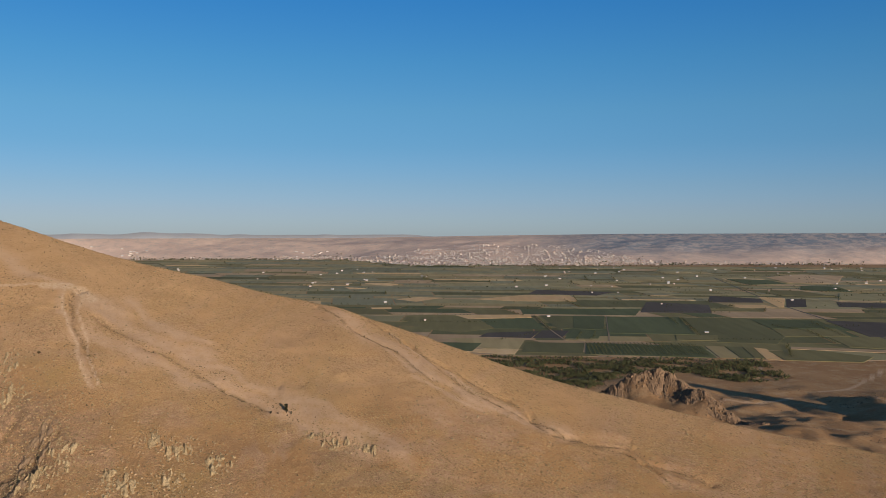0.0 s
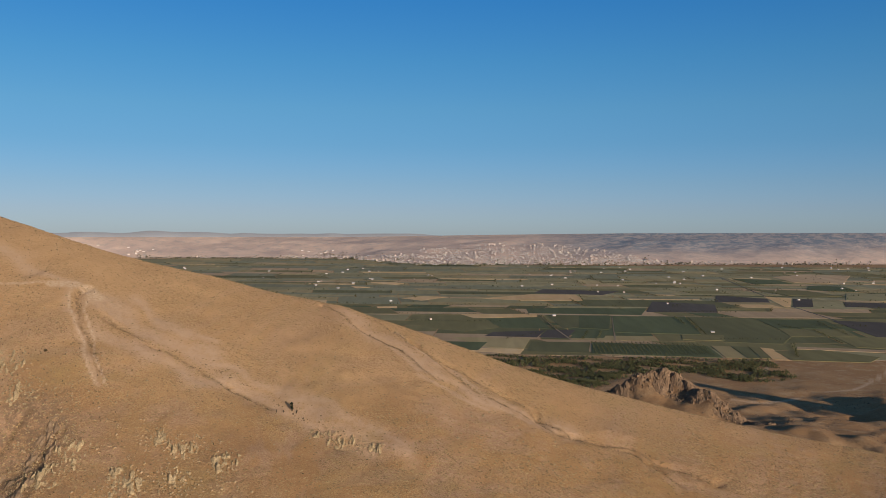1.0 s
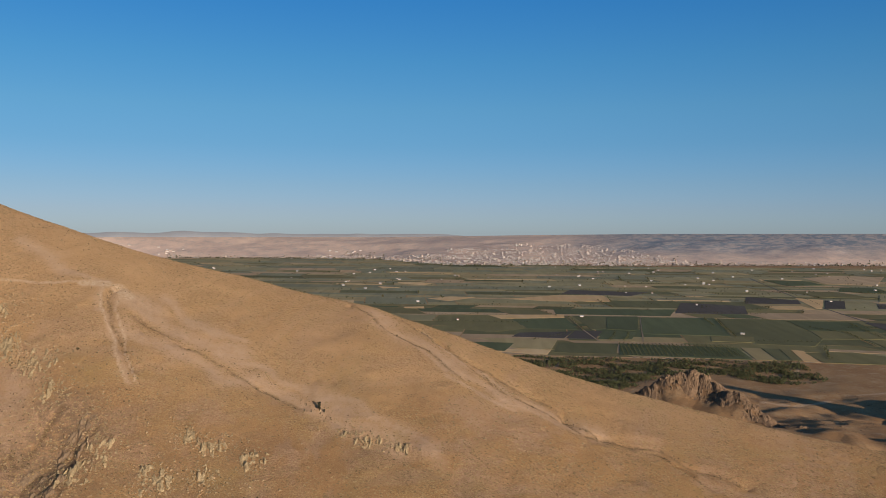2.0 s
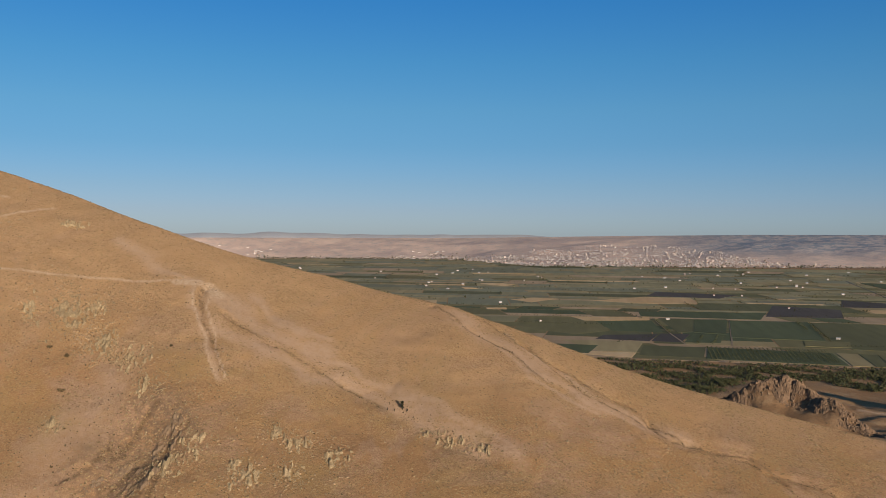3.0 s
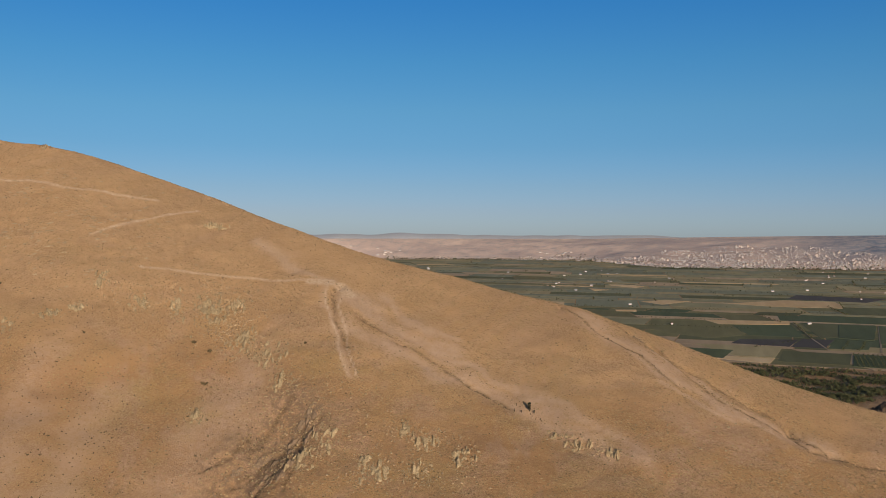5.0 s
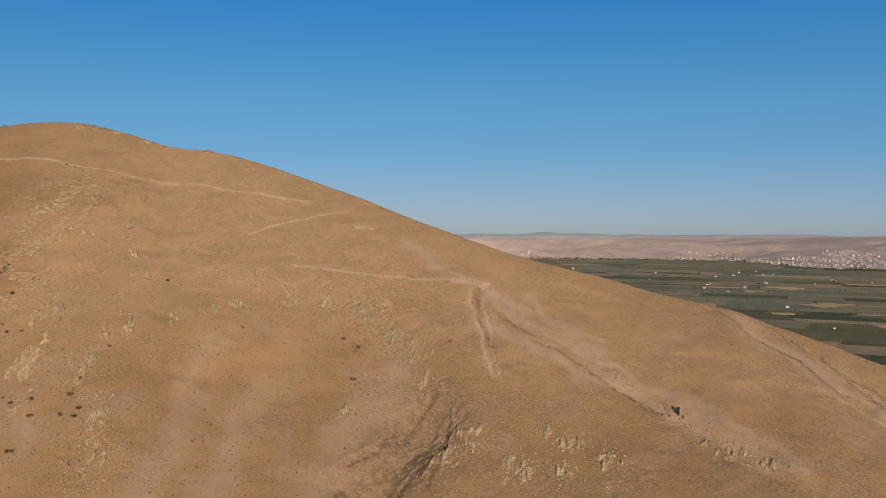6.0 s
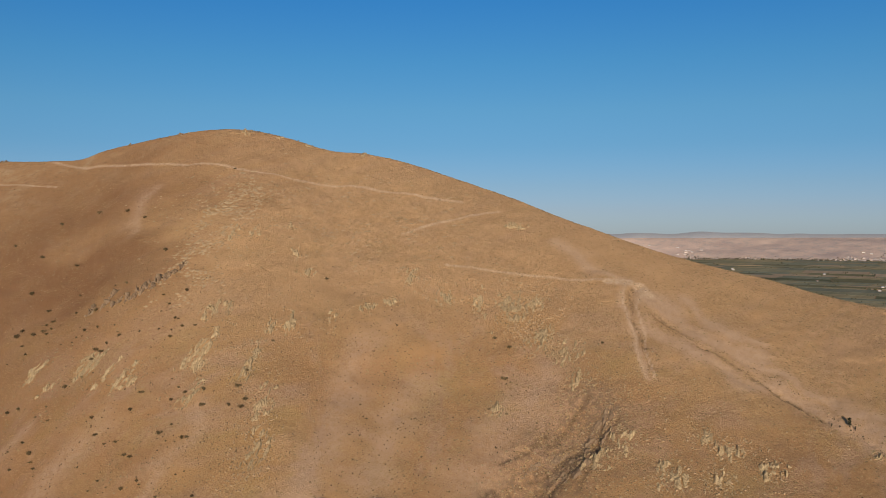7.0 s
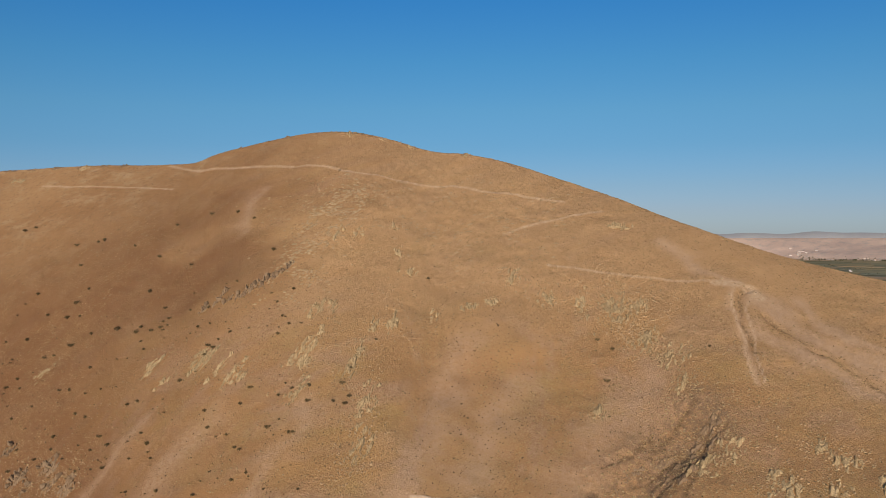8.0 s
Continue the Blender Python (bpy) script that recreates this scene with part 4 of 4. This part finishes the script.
for _ in range(70):
    a, rr = float(rng.uniform(25, 52)), float(rng.uniform(345, 480))
    put(bushes[int(rng.integers(3))], -math.sin(radians(a)) * rr, math.cos(radians(a)) * rr, float(rng.uniform(0.7, 1.3)))
for b in bushes:
    retire(b)
cypress = tree_template(600, "small dark upright tree standing in the gully", CYPRESS_LEAF, True)
for (x, y), tall in zip([(-67.7, 372.1), (-73.9, 369.9), (-71.0, 370.5), (-65.5, 371.3)], (4.6, 1.7, 1.5, 2.0)):
    put(cypress, x, y, tall)
retire(cypress)


# ---------------------------------------------------------------- trees of the plain
trees = [tree_template(700 + 10 * k, "round leafy dark green tree on the plain") for k in range(3)]


def far_tree_stuff(places, name, label):
    """Very many far trees: a low ragged crown of leaves and a stem each, as one mesh."""
    n = len(places)
    g = np.random.default_rng(77)
    per = 26
    d = g.normal(size=(n, per, 3))
    d /= np.linalg.norm(d, axis=2)[:, :, None]
    s = places[:, 3][:, None]
    p = places[:, None, :3] + d * (s * g.uniform(0.25, 0.5, (n, per)))[:, :, None] * (1, 1, 0.9)
    p[:, :, 2] += s * 0.5
    a = g.normal(size=(n, per, 3))
    a /= np.linalg.norm(a, axis=2)[:, :, None]
    b = np.cross(a, d)
    w = (s * g.uniform(0.12, 0.24, (n, per)))[:, :, None]
    co = np.stack([p - a * w, p + b * w * 0.8, p + a * w, p - b * w * 0.8], 2).reshape(-1, 4, 3)
    ob = new(name, joined(name, co, [(0, 1, 2), (0, 2, 3)], TREE_LEAF))
    return tagged(ob, label, "trees", kind="stuff")


belt = []
while len(belt) < 4300:
    u, v = float(rng.uniform(-92, 439)), float(rng.uniform(1220, 1605))
    if v < 1425 + 25 * math.sin(u * 0.03) - 190 * float(ease((175 - u) / 90)):
        continue
    if math.sin(u * 0.045 + 2 * math.sin(v * 0.02)) * math.sin(v * 0.075 + u * 0.01) > 0.42 or (v > 1575 and rng.random() < 0.5):
        continue
    x, y = grid(u, v)
    belt.append((x, y, 0.0, float(rng.uniform(2.8, 5.8))))
belt = np.array(belt)
belt[:, 2] = height(belt[:, 0], belt[:, 1])
for row in belt[:140]:
    put(trees[int(rng.integers(3))], row[0], row[1], row[3])
far_tree_stuff(belt[140:], "tree_belt", "dense belt of low dark green trees")

hedges = []
for a, b, step in (((40, 2170), (72, 1945), 5), ((394, 2160), (387, 1883), 5), ((690, 2110), (690, 1900), 6), ((165, 2640), (168, 2500), 7), ((-410, 2150), (-300, 1960), 8),
                   ((-200, 2190), (-170, 2260), 9), ((545, 1840), (395, 1838), 9), ((735, 2500), (733, 3250), 22), ((540, 2280), (330, 2275), 9), ((500, 1640), (540, 1800), 6),
                   ((120, 1810), (140, 1930), 9), ((150, 1810), (170, 1930), 9), ((-40, 1800), (40, 1900), 9), *HEDGE_LINES):
    n = int(math.hypot(b[0] - a[0], b[1] - a[1]) / step)
    for k in range(n):
        u, v = a[0] + (b[0] - a[0]) * k / n + float(rng.normal(0, 1.5)), a[1] + (b[1] - a[1]) * k / n
        x, y = grid(u, v)
        hedges.append((x, y, float(plain(x, y)) + EYE + 0.4, float(rng.uniform(2.2, 4.4))))
# orchard rows
for k in range(28):
    for j in range(24):
        u, v = 136 + 8 * k + float(rng.normal(0, 0.5)), 1645 + 5.6 * j
        if rng.random() < 0.9:
            x, y = grid(u, v)
            hedges.append((x, y, float(plain(x, y)) + EYE + 0.5, float(rng.uniform(2.0, 3.2))))
# trees scattered between the far fields
BARE_FIELDS = ((-124, 179, 2470, 2660), (-170, 50, 2115, 2200), (-370, -230, 2465, 2590), (-830, -720, 2765, 2900), (-700, -530, 2830, 2930), (690, 785, 2420, 2650))
for _ in range(700):
    v = float(rng.uniform(2300, 3860))
    u = float(rng.uniform(-0.6, 0.56)) * v
    if any(p < u < q and b < v < c for p, q, b, c in BARE_FIELDS):
        continue
    c = 1 + int(rng.integers(3))
    for k in range(c):
        x, y = grid(u + 9 * k + float(rng.normal(0, 2)), v + float(rng.normal(0, 3)))
        hedges.append((x, y, float(plain(x, y)) + EYE + 0.3, float(rng.uniform(2.5, 6))))
for _ in range(800):
    a = float(rng.uniform(-26, 20))
    rr = float(far_start(np.array([a]))[0]) + float(rng.normal(-25, 70 if -14 < a < 9 else 30))
    x, y = -math.sin(radians(a)) * rr, math.cos(radians(a)) * rr
    hedges.append((x, y, -1.0, float(rng.uniform(4, 9))))
hedges = np.array(hedges)
edge = hedges[:, 2] == -1.0
hedges[edge, 2] = height(hedges[edge, 0], hedges[edge, 1])
for row in hedges[:150:1]:
    put(trees[int(rng.integers(3))], row[0], row[1], row[3] * 1.1)
far_tree_stuff(hedges[150:], "hedgerow_trees", "hedgerow and orchard trees between the fields")
for t in trees:
    retire(t)


# ---------------------------------------------------------------- the town and the farms
def block(co, faces, x0, x1, y0, y1, z0, z1):
    b = len(co)
    co += [(x0, y0, z0), (x1, y0, z0), (x1, y1, z0), (x0, y1, z0), (x0, y0, z1), (x1, y0, z1), (x1, y1, z1), (x0, y1, z1)]
    faces += [tuple(b + k for k in f) for f in ((0, 1, 5, 4), (1, 2, 6, 5), (2, 3, 7, 6), (3, 0, 4, 7), (4, 5, 6, 7))]


def flats_template(wide, deep, tall, label, storeys):
    top = tagged(new("apartment_building"), label, "building", "buildings of the town")
    co, faces = [], []
    block(co, faces, -wide / 2, wide / 2, -deep / 2, deep / 2, -3, tall)
    child("wall", mesh_of("wall", co, faces, PLASTER), top)
    co, faces = [], []
    block(co, faces, -wide / 2 - 0.5, wide / 2 + 0.5, -deep / 2 - 0.5, deep / 2 + 0.5, tall, tall + 0.6)
    block(co, faces, -wide / 6, wide / 6, -deep / 6, deep / 6, tall + 0.6, tall + 1.8)
    child("roof", mesh_of("roof", co, faces, ROOF_TILE), top)
    for s in range(storeys):
        z = tall * (s + 0.35) / storeys
        co, faces = [], []
        block(co, faces, -wide * 0.42, wide * 0.42, -deep / 2 - 0.9, -deep / 2 + 0.1, z - 0.15, z)
        child("balcony", mesh_of("balcony", co, faces, PLASTER), top)
    return top


flats = [flats_template(6.5, 6, 5, "pale plastered block of flats in the town", 3), flats_template(8, 6, 6.5, "pale plastered block of flats in the town", 4),
         flats_template(5, 5, 3.5, "low pale plastered house in the town", 2), flats_template(5, 5, 9, "tall pale tower of flats in the town", 5)]
town = []
while len(town) < 5200:
    a = float(rng.uniform(-13, 9)) + float(rng.normal(0, 1.5)) if rng.random() < 0.85 else float(rng.uniform(-26, 20))
    if a > 21 or a < -27:
        continue
    r0 = float(far_start(np.array([a]))[0])
    dense = math.exp(-((a + 4) / 7) ** 4)
    rr = r0 - 10 + 22 * math.sin(a * 5.1) + float(rng.normal(0, 14)) + float(rng.random()) ** 2.3 * (60 + 560 * dense)
    if rr > 4700 or 0.5 * lumps(np.array([a * 40]), np.array([rr - r0]), 70, 12)[0] + 0.35 * lumps(np.array([a * 40]), np.array([rr - r0]), 25, 13)[0] < float(rng.uniform(-0.5, 0.25)):
        continue
    town.append((-math.sin(radians(a)) * rr, math.cos(radians(a)) * rr, a))
for k, (x, y, a) in enumerate(town[:260]):
    kind = int(rng.choice([0, 0, 1, 2, 2, 3])) if abs(a + 4) < 9 else int(rng.choice([0, 1, 3] if a < -12 else [0, 2, 2]))
    copy_thing(flats[kind], pose(x, y, floor_z(x, y), 0, 0, a + float(rng.choice([-30, 0, 15, 60]))))
rest = np.array(town[260:])
n = len(rest)
w, dp, tl = 1.8 + 5.5 * rng.random(n) ** 2, 2.4 + 3.0 * rng.random(n), 1.2 + 2.6 * rng.random(n) ** 1.6 + np.where(rng.random(n) < 0.05, 3.0, 0)
th = np.radians(rest[:, 2] + rng.choice([-30, 0, 15, 60], n))
zz = height(rest[:, 0], rest[:, 1])
corner = np.array([(-.5, -.5), (.5, -.5), (.5, .5), (-.5, .5)])
co = np.zeros((n, 8, 3))
for k in range(8):
    lx, ly = corner[k % 4][0] * w, corner[k % 4][1] * dp
    co[:, k, 0] = rest[:, 0] + lx * np.cos(th) - ly * np.sin(th)
    co[:, k, 1] = rest[:, 1] + lx * np.sin(th) + ly * np.cos(th)
    co[:, k, 2] = zz + (tl if k > 3 else -4)
tagged(new("town_houses", joined("town_houses", co, [(0, 1, 5, 4), (1, 2, 6, 5), (2, 3, 7, 6), (3, 0, 4, 7), (4, 5, 6, 7)], PLASTER)),
       "crowd of pale plastered houses of the far town", "buildings", kind="stuff")
for f in flats:
    retire(f)


def farmhouse_template(long, label, roof_mat):
    top = tagged(new("farm_building"), label, "building", "farm buildings on the plain")
    co, faces = [], []
    block(co, faces, -long / 2, long / 2, -2.6, 2.6, -1, 2.6)
    child("wall", mesh_of("wall", co, faces, PLASTER), top)
    e = long / 2 + 0.5
    co = [(-e, -3.0, 2.5), (e, -3.0, 2.5), (e, 3.0, 2.5), (-e, 3.0, 2.5), (-e, 0, 3.9), (e, 0, 3.9)]
    child("roof", mesh_of("roof", co, [(0, 1, 5, 4), (2, 3, 4, 5), (0, 4, 3), (1, 2, 5), (3, 2, 1, 0)], roof_mat), top)
    return top


sheds = farmhouse_template(12, "long pale industrial shed with a metal roof", SHEET_METAL)
for k in range(16):
    a = float(rng.uniform(7.2, 9.8)) if k < 7 else float(rng.uniform(18.8, 22.2))
    rr = float(far_start(np.array([a]))[0]) + float(rng.uniform(39, 206))
    x, y = -math.sin(radians(a)) * rr, math.cos(radians(a)) * rr
    copy_thing(sheds, pose(x, y, floor_z(x, y), 0, 0, a + float(rng.uniform(-12, 12))))
retire(sheds)
farms = [farmhouse_template(4.5, "small white farmhouse with a tiled roof", ROOF_TILE), farmhouse_template(8, "long white farm shed with a sheet metal roof", SHEET_METAL)]
for _ in range(100):
    v = float(rng.uniform(1900, 3680))
    if rng.random() < 0.6:
        v = float(rng.uniform(2900, 3860))
    u = float(rng.uniform(-0.55, 0.52)) * v
    x, y = grid(u, v)
    copy_thing(farms[int(rng.integers(2))], pose(x, y, float(plain(x, y)) + EYE + 0.4, 0, 0, float(rng.uniform(-25, 25))))
for f in farms:
    retire(f)


# ---------------------------------------------------------------- straw tufts and stones on the slope
def slope_scatter(n, a0, a1, seed):
    g = np.random.default_rng(seed)
    a = g.uniform(a0, a1, n)
    t = g.uniform(0, 1, n)
    rb, rc = curve(a, FOOT), curve(a, CREST)
    r = rb * 0.92 + (rc + 8 - rb * 0.92) * t
    x, y = -np.sin(np.radians(a)) * r, np.cos(np.radians(a)) * r
    return x, y, height(x, y), g


# low mounds, drawn out along the contour
x, y, z, g = slope_scatter(230000, -31, 73, 900)
keep = (strip_mask(x, y, TRACKS, 1.2) < 0.35) & (strip_mask(x, y, STRIPES, 5) < g.uniform(0.3, 1.0, len(x))) & (rough(x, y, 35, 15, 3) + g.normal(0, 0.5, len(x)) > -0.35)
x, y, z = x[keep], y[keep], z[keep]
n = len(x)
s = 0.18 + 0.44 * g.uniform(0, 1, n) ** 2.5
th = np.arctan2(-x, y) + g.normal(0, 0.5, n)
co = np.zeros((n, 5, 3))
for k, (along_, across_) in enumerate(((1.5, 0.0), (0.2, 0.8), (-1.4, 0.1), (-0.1, -0.8))):
    ax, ay = s * along_ * g.uniform(0.7, 1.3, n), s * across_ * g.uniform(0.7, 1.3, n)
    co[:, k, 0], co[:, k, 1] = x + ax * np.cos(th) - ay * np.sin(th), y + ax * np.sin(th) + ay * np.cos(th)
    co[:, k, 2] = z - 0.12 + 0.5 * (ay * 1.0)
co[:, 4] = np.stack([x, y, z + s * g.uniform(0.3, 0.65, n)], -1)
tagged(new("grass_tufts", joined("grass_tufts", co, [(0, 1, 4), (1, 2, 4), (2, 3, 4), (3, 0, 4)], STRAW)), "dry straw-coloured grass tufts on the slope", "grass", kind="stuff")

# bright ripples of trodden turf below the summit
x, y, z, g = slope_scatter(60000, 33, 62, 905)
near = 0.9 * np.exp(-(along(x, y, [(-438, 385), (-426, 359), (-410, 328), (-394, 307)])[0] / 13) ** 2) + 0.13 * np.exp(-(along(x, y, [(-438, 390), (-386, 412), (-344, 418)])[0] / 45) ** 2)
keep = near * np.clip(0.6 + lumps(x, y, 9, 91), 0, 1) > g.uniform(0, 1, len(x))
x, y, z = x[keep], y[keep], z[keep]
n = len(x)
s = 0.4 + 0.6 * g.uniform(0, 1, n)
th = np.arctan2(-x, y) + g.normal(0.25, 0.2, n)
co = np.zeros((n, 5, 3))
for k, (along_, across_) in enumerate(((2.2, 0.0), (0.2, 0.6), (-2.0, 0.1), (-0.1, -0.6))):
    ax, ay = s * along_ * g.uniform(0.6, 1.3, n), s * across_ * g.uniform(0.7, 1.3, n)
    co[:, k, 0], co[:, k, 1] = x + ax * np.cos(th) - ay * np.sin(th), y + ax * np.sin(th) + ay * np.cos(th)
    co[:, k, 2] = z - 0.15 + 0.5 * ay
co[:, 4] = np.stack([x, y, z + s * g.uniform(0.5, 0.9, n)], -1)
tagged(new("turf_ripples", joined("turf_ripples", co, [(0, 1, 4), (1, 2, 4), (2, 3, 4), (3, 0, 4)], PALE_STRAW)), "pale ripples of dry trodden turf on the slope", "grass", kind="stuff")

x, y, z, g = slope_scatter(130000, -31, 73, 901)
near = np.zeros(len(x))
for cx, cy, over, down, turn in ROCKY:
    d, o = (x - cx) * math.cos(turn) + (y - cy) * math.sin(turn), (y - cy) * math.cos(turn) - (x - cx) * math.sin(turn)
    near = np.maximum(near, np.exp(-((d / (1.25 * down)) ** 2 + (o / (1.25 * over)) ** 2)))
near = np.maximum(near, 0.8 * np.exp(-(along(x, y, RAVINE)[0] / 16) ** 2))
west = ease((np.degrees(np.arctan2(-x, y)) - 45) / 10)
keep = (0.05 + 0.25 * west) * np.clip(rough(x, y, 40, 5, 3) + 0.3, 0, 1) + near > g.uniform(0, 1, len(x))
x, y, z = x[keep], y[keep], z[keep]
n = len(x)
s = 0.15 + 0.55 * g.uniform(0, 1, n) ** 2.5
d_oct = np.array([(1, 0, 0), (0, 1, 0), (-1, 0, 0), (0, -1, 0), (0, 0, 1), (0, 0, -1)], float)
OCT_FACES = [(0, 1, 4), (1, 2, 4), (2, 3, 4), (3, 0, 4), (1, 0, 5), (2, 1, 5), (3, 2, 5), (0, 3, 5)]
co = np.stack([x, y, z], -1)[:, None] + d_oct[None] * s[:, None, None] * g.uniform(0.6, 1.2, (n, 6, 1)) + g.normal(0, 0.05, (n, 6, 3))
tagged(new("loose_stones", joined("loose_stones", co, OCT_FACES, LICHEN_ROCK)), "loose pale stones strewn over the slope", "stones", kind="stuff")

# bands of broken rock that run down the slope, and small dark scrub among the scree
BANDS = [([(-236, 394), (-217, 371), (-203, 363), (-186, 356)], 5, 2600), ([(-257, 399), (-233, 394), (-204, 389)], 9, 1700), ([(-332, 289), (-307, 276), (-286, 260), (-268, 242), (-261, 226)], 6, 2400), ([(-379, 311), (-356, 301), (-346, 288)], 5, 350), ([(-346, 279), (-328, 270), (-328, 262)], 5, 350), ([(-489, 186), (-442, 187), (-416, 187), (-452, 177)], 8, 1600), ([(-414, 251), (-386, 250), (-358, 251)], 8, 500),
         ([(-127, 332), (-113, 341), (-93, 338)], 12, 700), ([(-293, 376), (-265, 370), (-244, 373)], 5, 300), ([(-336, 327), (-315, 310), (-298, 306)], 7, 450),
         ([(-175, 348), (-157, 330), (-135, 315), (-117, 314)], 11, 900), ([(-114, 339), (-101, 330), (-87, 326), (-101, 317)], 10, 700), ([(-75, 371), (-59, 364), (-44, 356), (-29, 354)], 2.5, 350)]


def strewn(bands, g):
    out = []
    for pts, width, count in bands:
        p = np.array(pts, float)
        t = g.uniform(0, len(p) - 1.001, count)
        k = t.astype(int)
        q = p[k] + (p[k + 1] - p[k]) * (t - k)[:, None] + g.normal(0, width, (count, 2))
        out.append(q[rough(q[:, 0], q[:, 1], 7, 19, 2) + g.normal(0, 0.35, count) > -0.15])
    q = np.concatenate(out)
    return q[:, 0], q[:, 1], height(q[:, 0], q[:, 1])


g = np.random.default_rng(940)
x, y, z = strewn(BANDS, g)
n = len(x)
s = 0.18 + 0.75 * g.uniform(0, 1, n) ** 2.5
th = np.arctan2(-x, y) + g.normal(0, 0.4, n)
lx, ly = d_oct[None, :, 0] * (s * g.uniform(0.5, 0.9, n))[:, None] * g.uniform(0.6, 1.2, (n, 6)), d_oct[None, :, 1] * (s * g.uniform(0.9, 1.8, n))[:, None] * g.uniform(0.6, 1.2, (n, 6))
co = np.stack([x[:, None] + lx * np.cos(th)[:, None] - ly * np.sin(th)[:, None], y[:, None] + lx * np.sin(th)[:, None] + ly * np.cos(th)[:, None],
               z[:, None] + d_oct[None, :, 2] * (s * g.uniform(0.35, 0.9, n))[:, None] + g.normal(0, 0.06, (n, 6))], -1)
tagged(new("broken_rock", joined("broken_rock", co, OCT_FACES, BAND_ROCK)), "bands of broken grey-tan rock running down the slope", "rocks", kind="stuff")
# scrub rows added along rills, wash and creases to darken their lines
x, y, z = strewn([(p, w * 1.3, c // 3) for p, w, c in BANDS] + [(p, w * 1.2, 260) for p, w in STRIPES[4:10]]
                 + [(p, 0.45, 170) for p in (*RILLS, WASH)] + [(p, 0.9, 120) for p in CREASES] + [(GULLY_MAIN, 1.2, 160)], g)
x2, y2, z2, g2 = slope_scatter(6500, 22, 73, 941)
x, y, z = np.concatenate([x, x2]), np.concatenate([y, y2]), np.concatenate([z, z2])
n = len(x)
s = 0.10 + 0.40 * g.uniform(0, 1, n) ** 3
co = np.stack([x, y, z + 0.1], -1)[:, None] + d_oct[None] * s[:, None, None] * g.uniform(0.6, 1.3, (n, 6, 1)) + g.normal(0, 0.05, (n, 6, 3))
tagged(new("low_scrub", joined("low_scrub", co, OCT_FACES, SCRUB)), "tiny dark scrub plants dotted over the slope", "scrub", kind="stuff")


# the pale bank of earth along the edge of a track
def earth_bank(points, wide, tall):
    co, faces = [], []
    p = np.array(points, float)
    t = np.linspace(0, len(p) - 1.001, 60)
    k = t.astype(int)
    c = p[k] + (p[k + 1] - p[k]) * (t - k)[:, None]
    away = c / np.linalg.norm(c, axis=1)[:, None]
    for q, (cx, cy) in enumerate(c):
        fade = min(1.0, 4 * t[q] / t[-1] + 0.1, 4 * (1 - t[q] / t[-1]) + 0.1)
        for across, up in ((-1.0, -0.5), (-0.55, 0.35), (0.0, 1.0), (0.45, 0.9), (1.0, -0.5)):
            bx, by = cx + away[q, 0] * across * wide + float(rng.normal(0, 0.15)), cy + away[q, 1] * across * wide
            co.append((bx, by, floor_z(bx, by) + up * tall * (fade if up > 0 else 1) * float(rng.uniform(0.8, 1.2))))
    for q in range(59):
        faces += [(q * 5 + e, q * 5 + 5 + e, q * 5 + 6 + e, q * 5 + 1 + e) for e in range(4)]
    tagged(new("earth_bank", mesh_of("earth_bank", co, faces, PALE_EARTH)), "pale bare earth bank beside a track", "bank", kind="structure")


earth_bank([(-235, 239), (-222, 246), (-206, 259)], 2.2, 1.5)

# scrub and boulders on the lowland about the crag
g = np.random.default_rng(930)
a, r = g.uniform(-30, -6, 9000), g.uniform(760, 1420, 9000)
x, y = -np.sin(np.radians(a)) * r, np.cos(np.radians(a)) * r
keep = rough(x, y, 70, 17, 3) + 0.9 * np.exp(-(along(x, y, CRAG)[0] / 45) ** 2) > g.uniform(-0.1, 0.9, len(x))
x, y = x[keep], y[keep]
z = height(x, y)
n = len(x)
s = 0.3 + 1.2 * g.uniform(0, 1, n) ** 4
co = np.stack([x, y, z], -1)[:, None] + d_oct[None] * s[:, None, None] * g.uniform(0.6, 1.2, (n, 6, 1))
tagged(new("scrub_and_boulders", joined("scrub_and_boulders", co, OCT_FACES, CRAG_ROCK)), "small dark boulders and scrub strewn over the lowland", "boulders", kind="stuff")
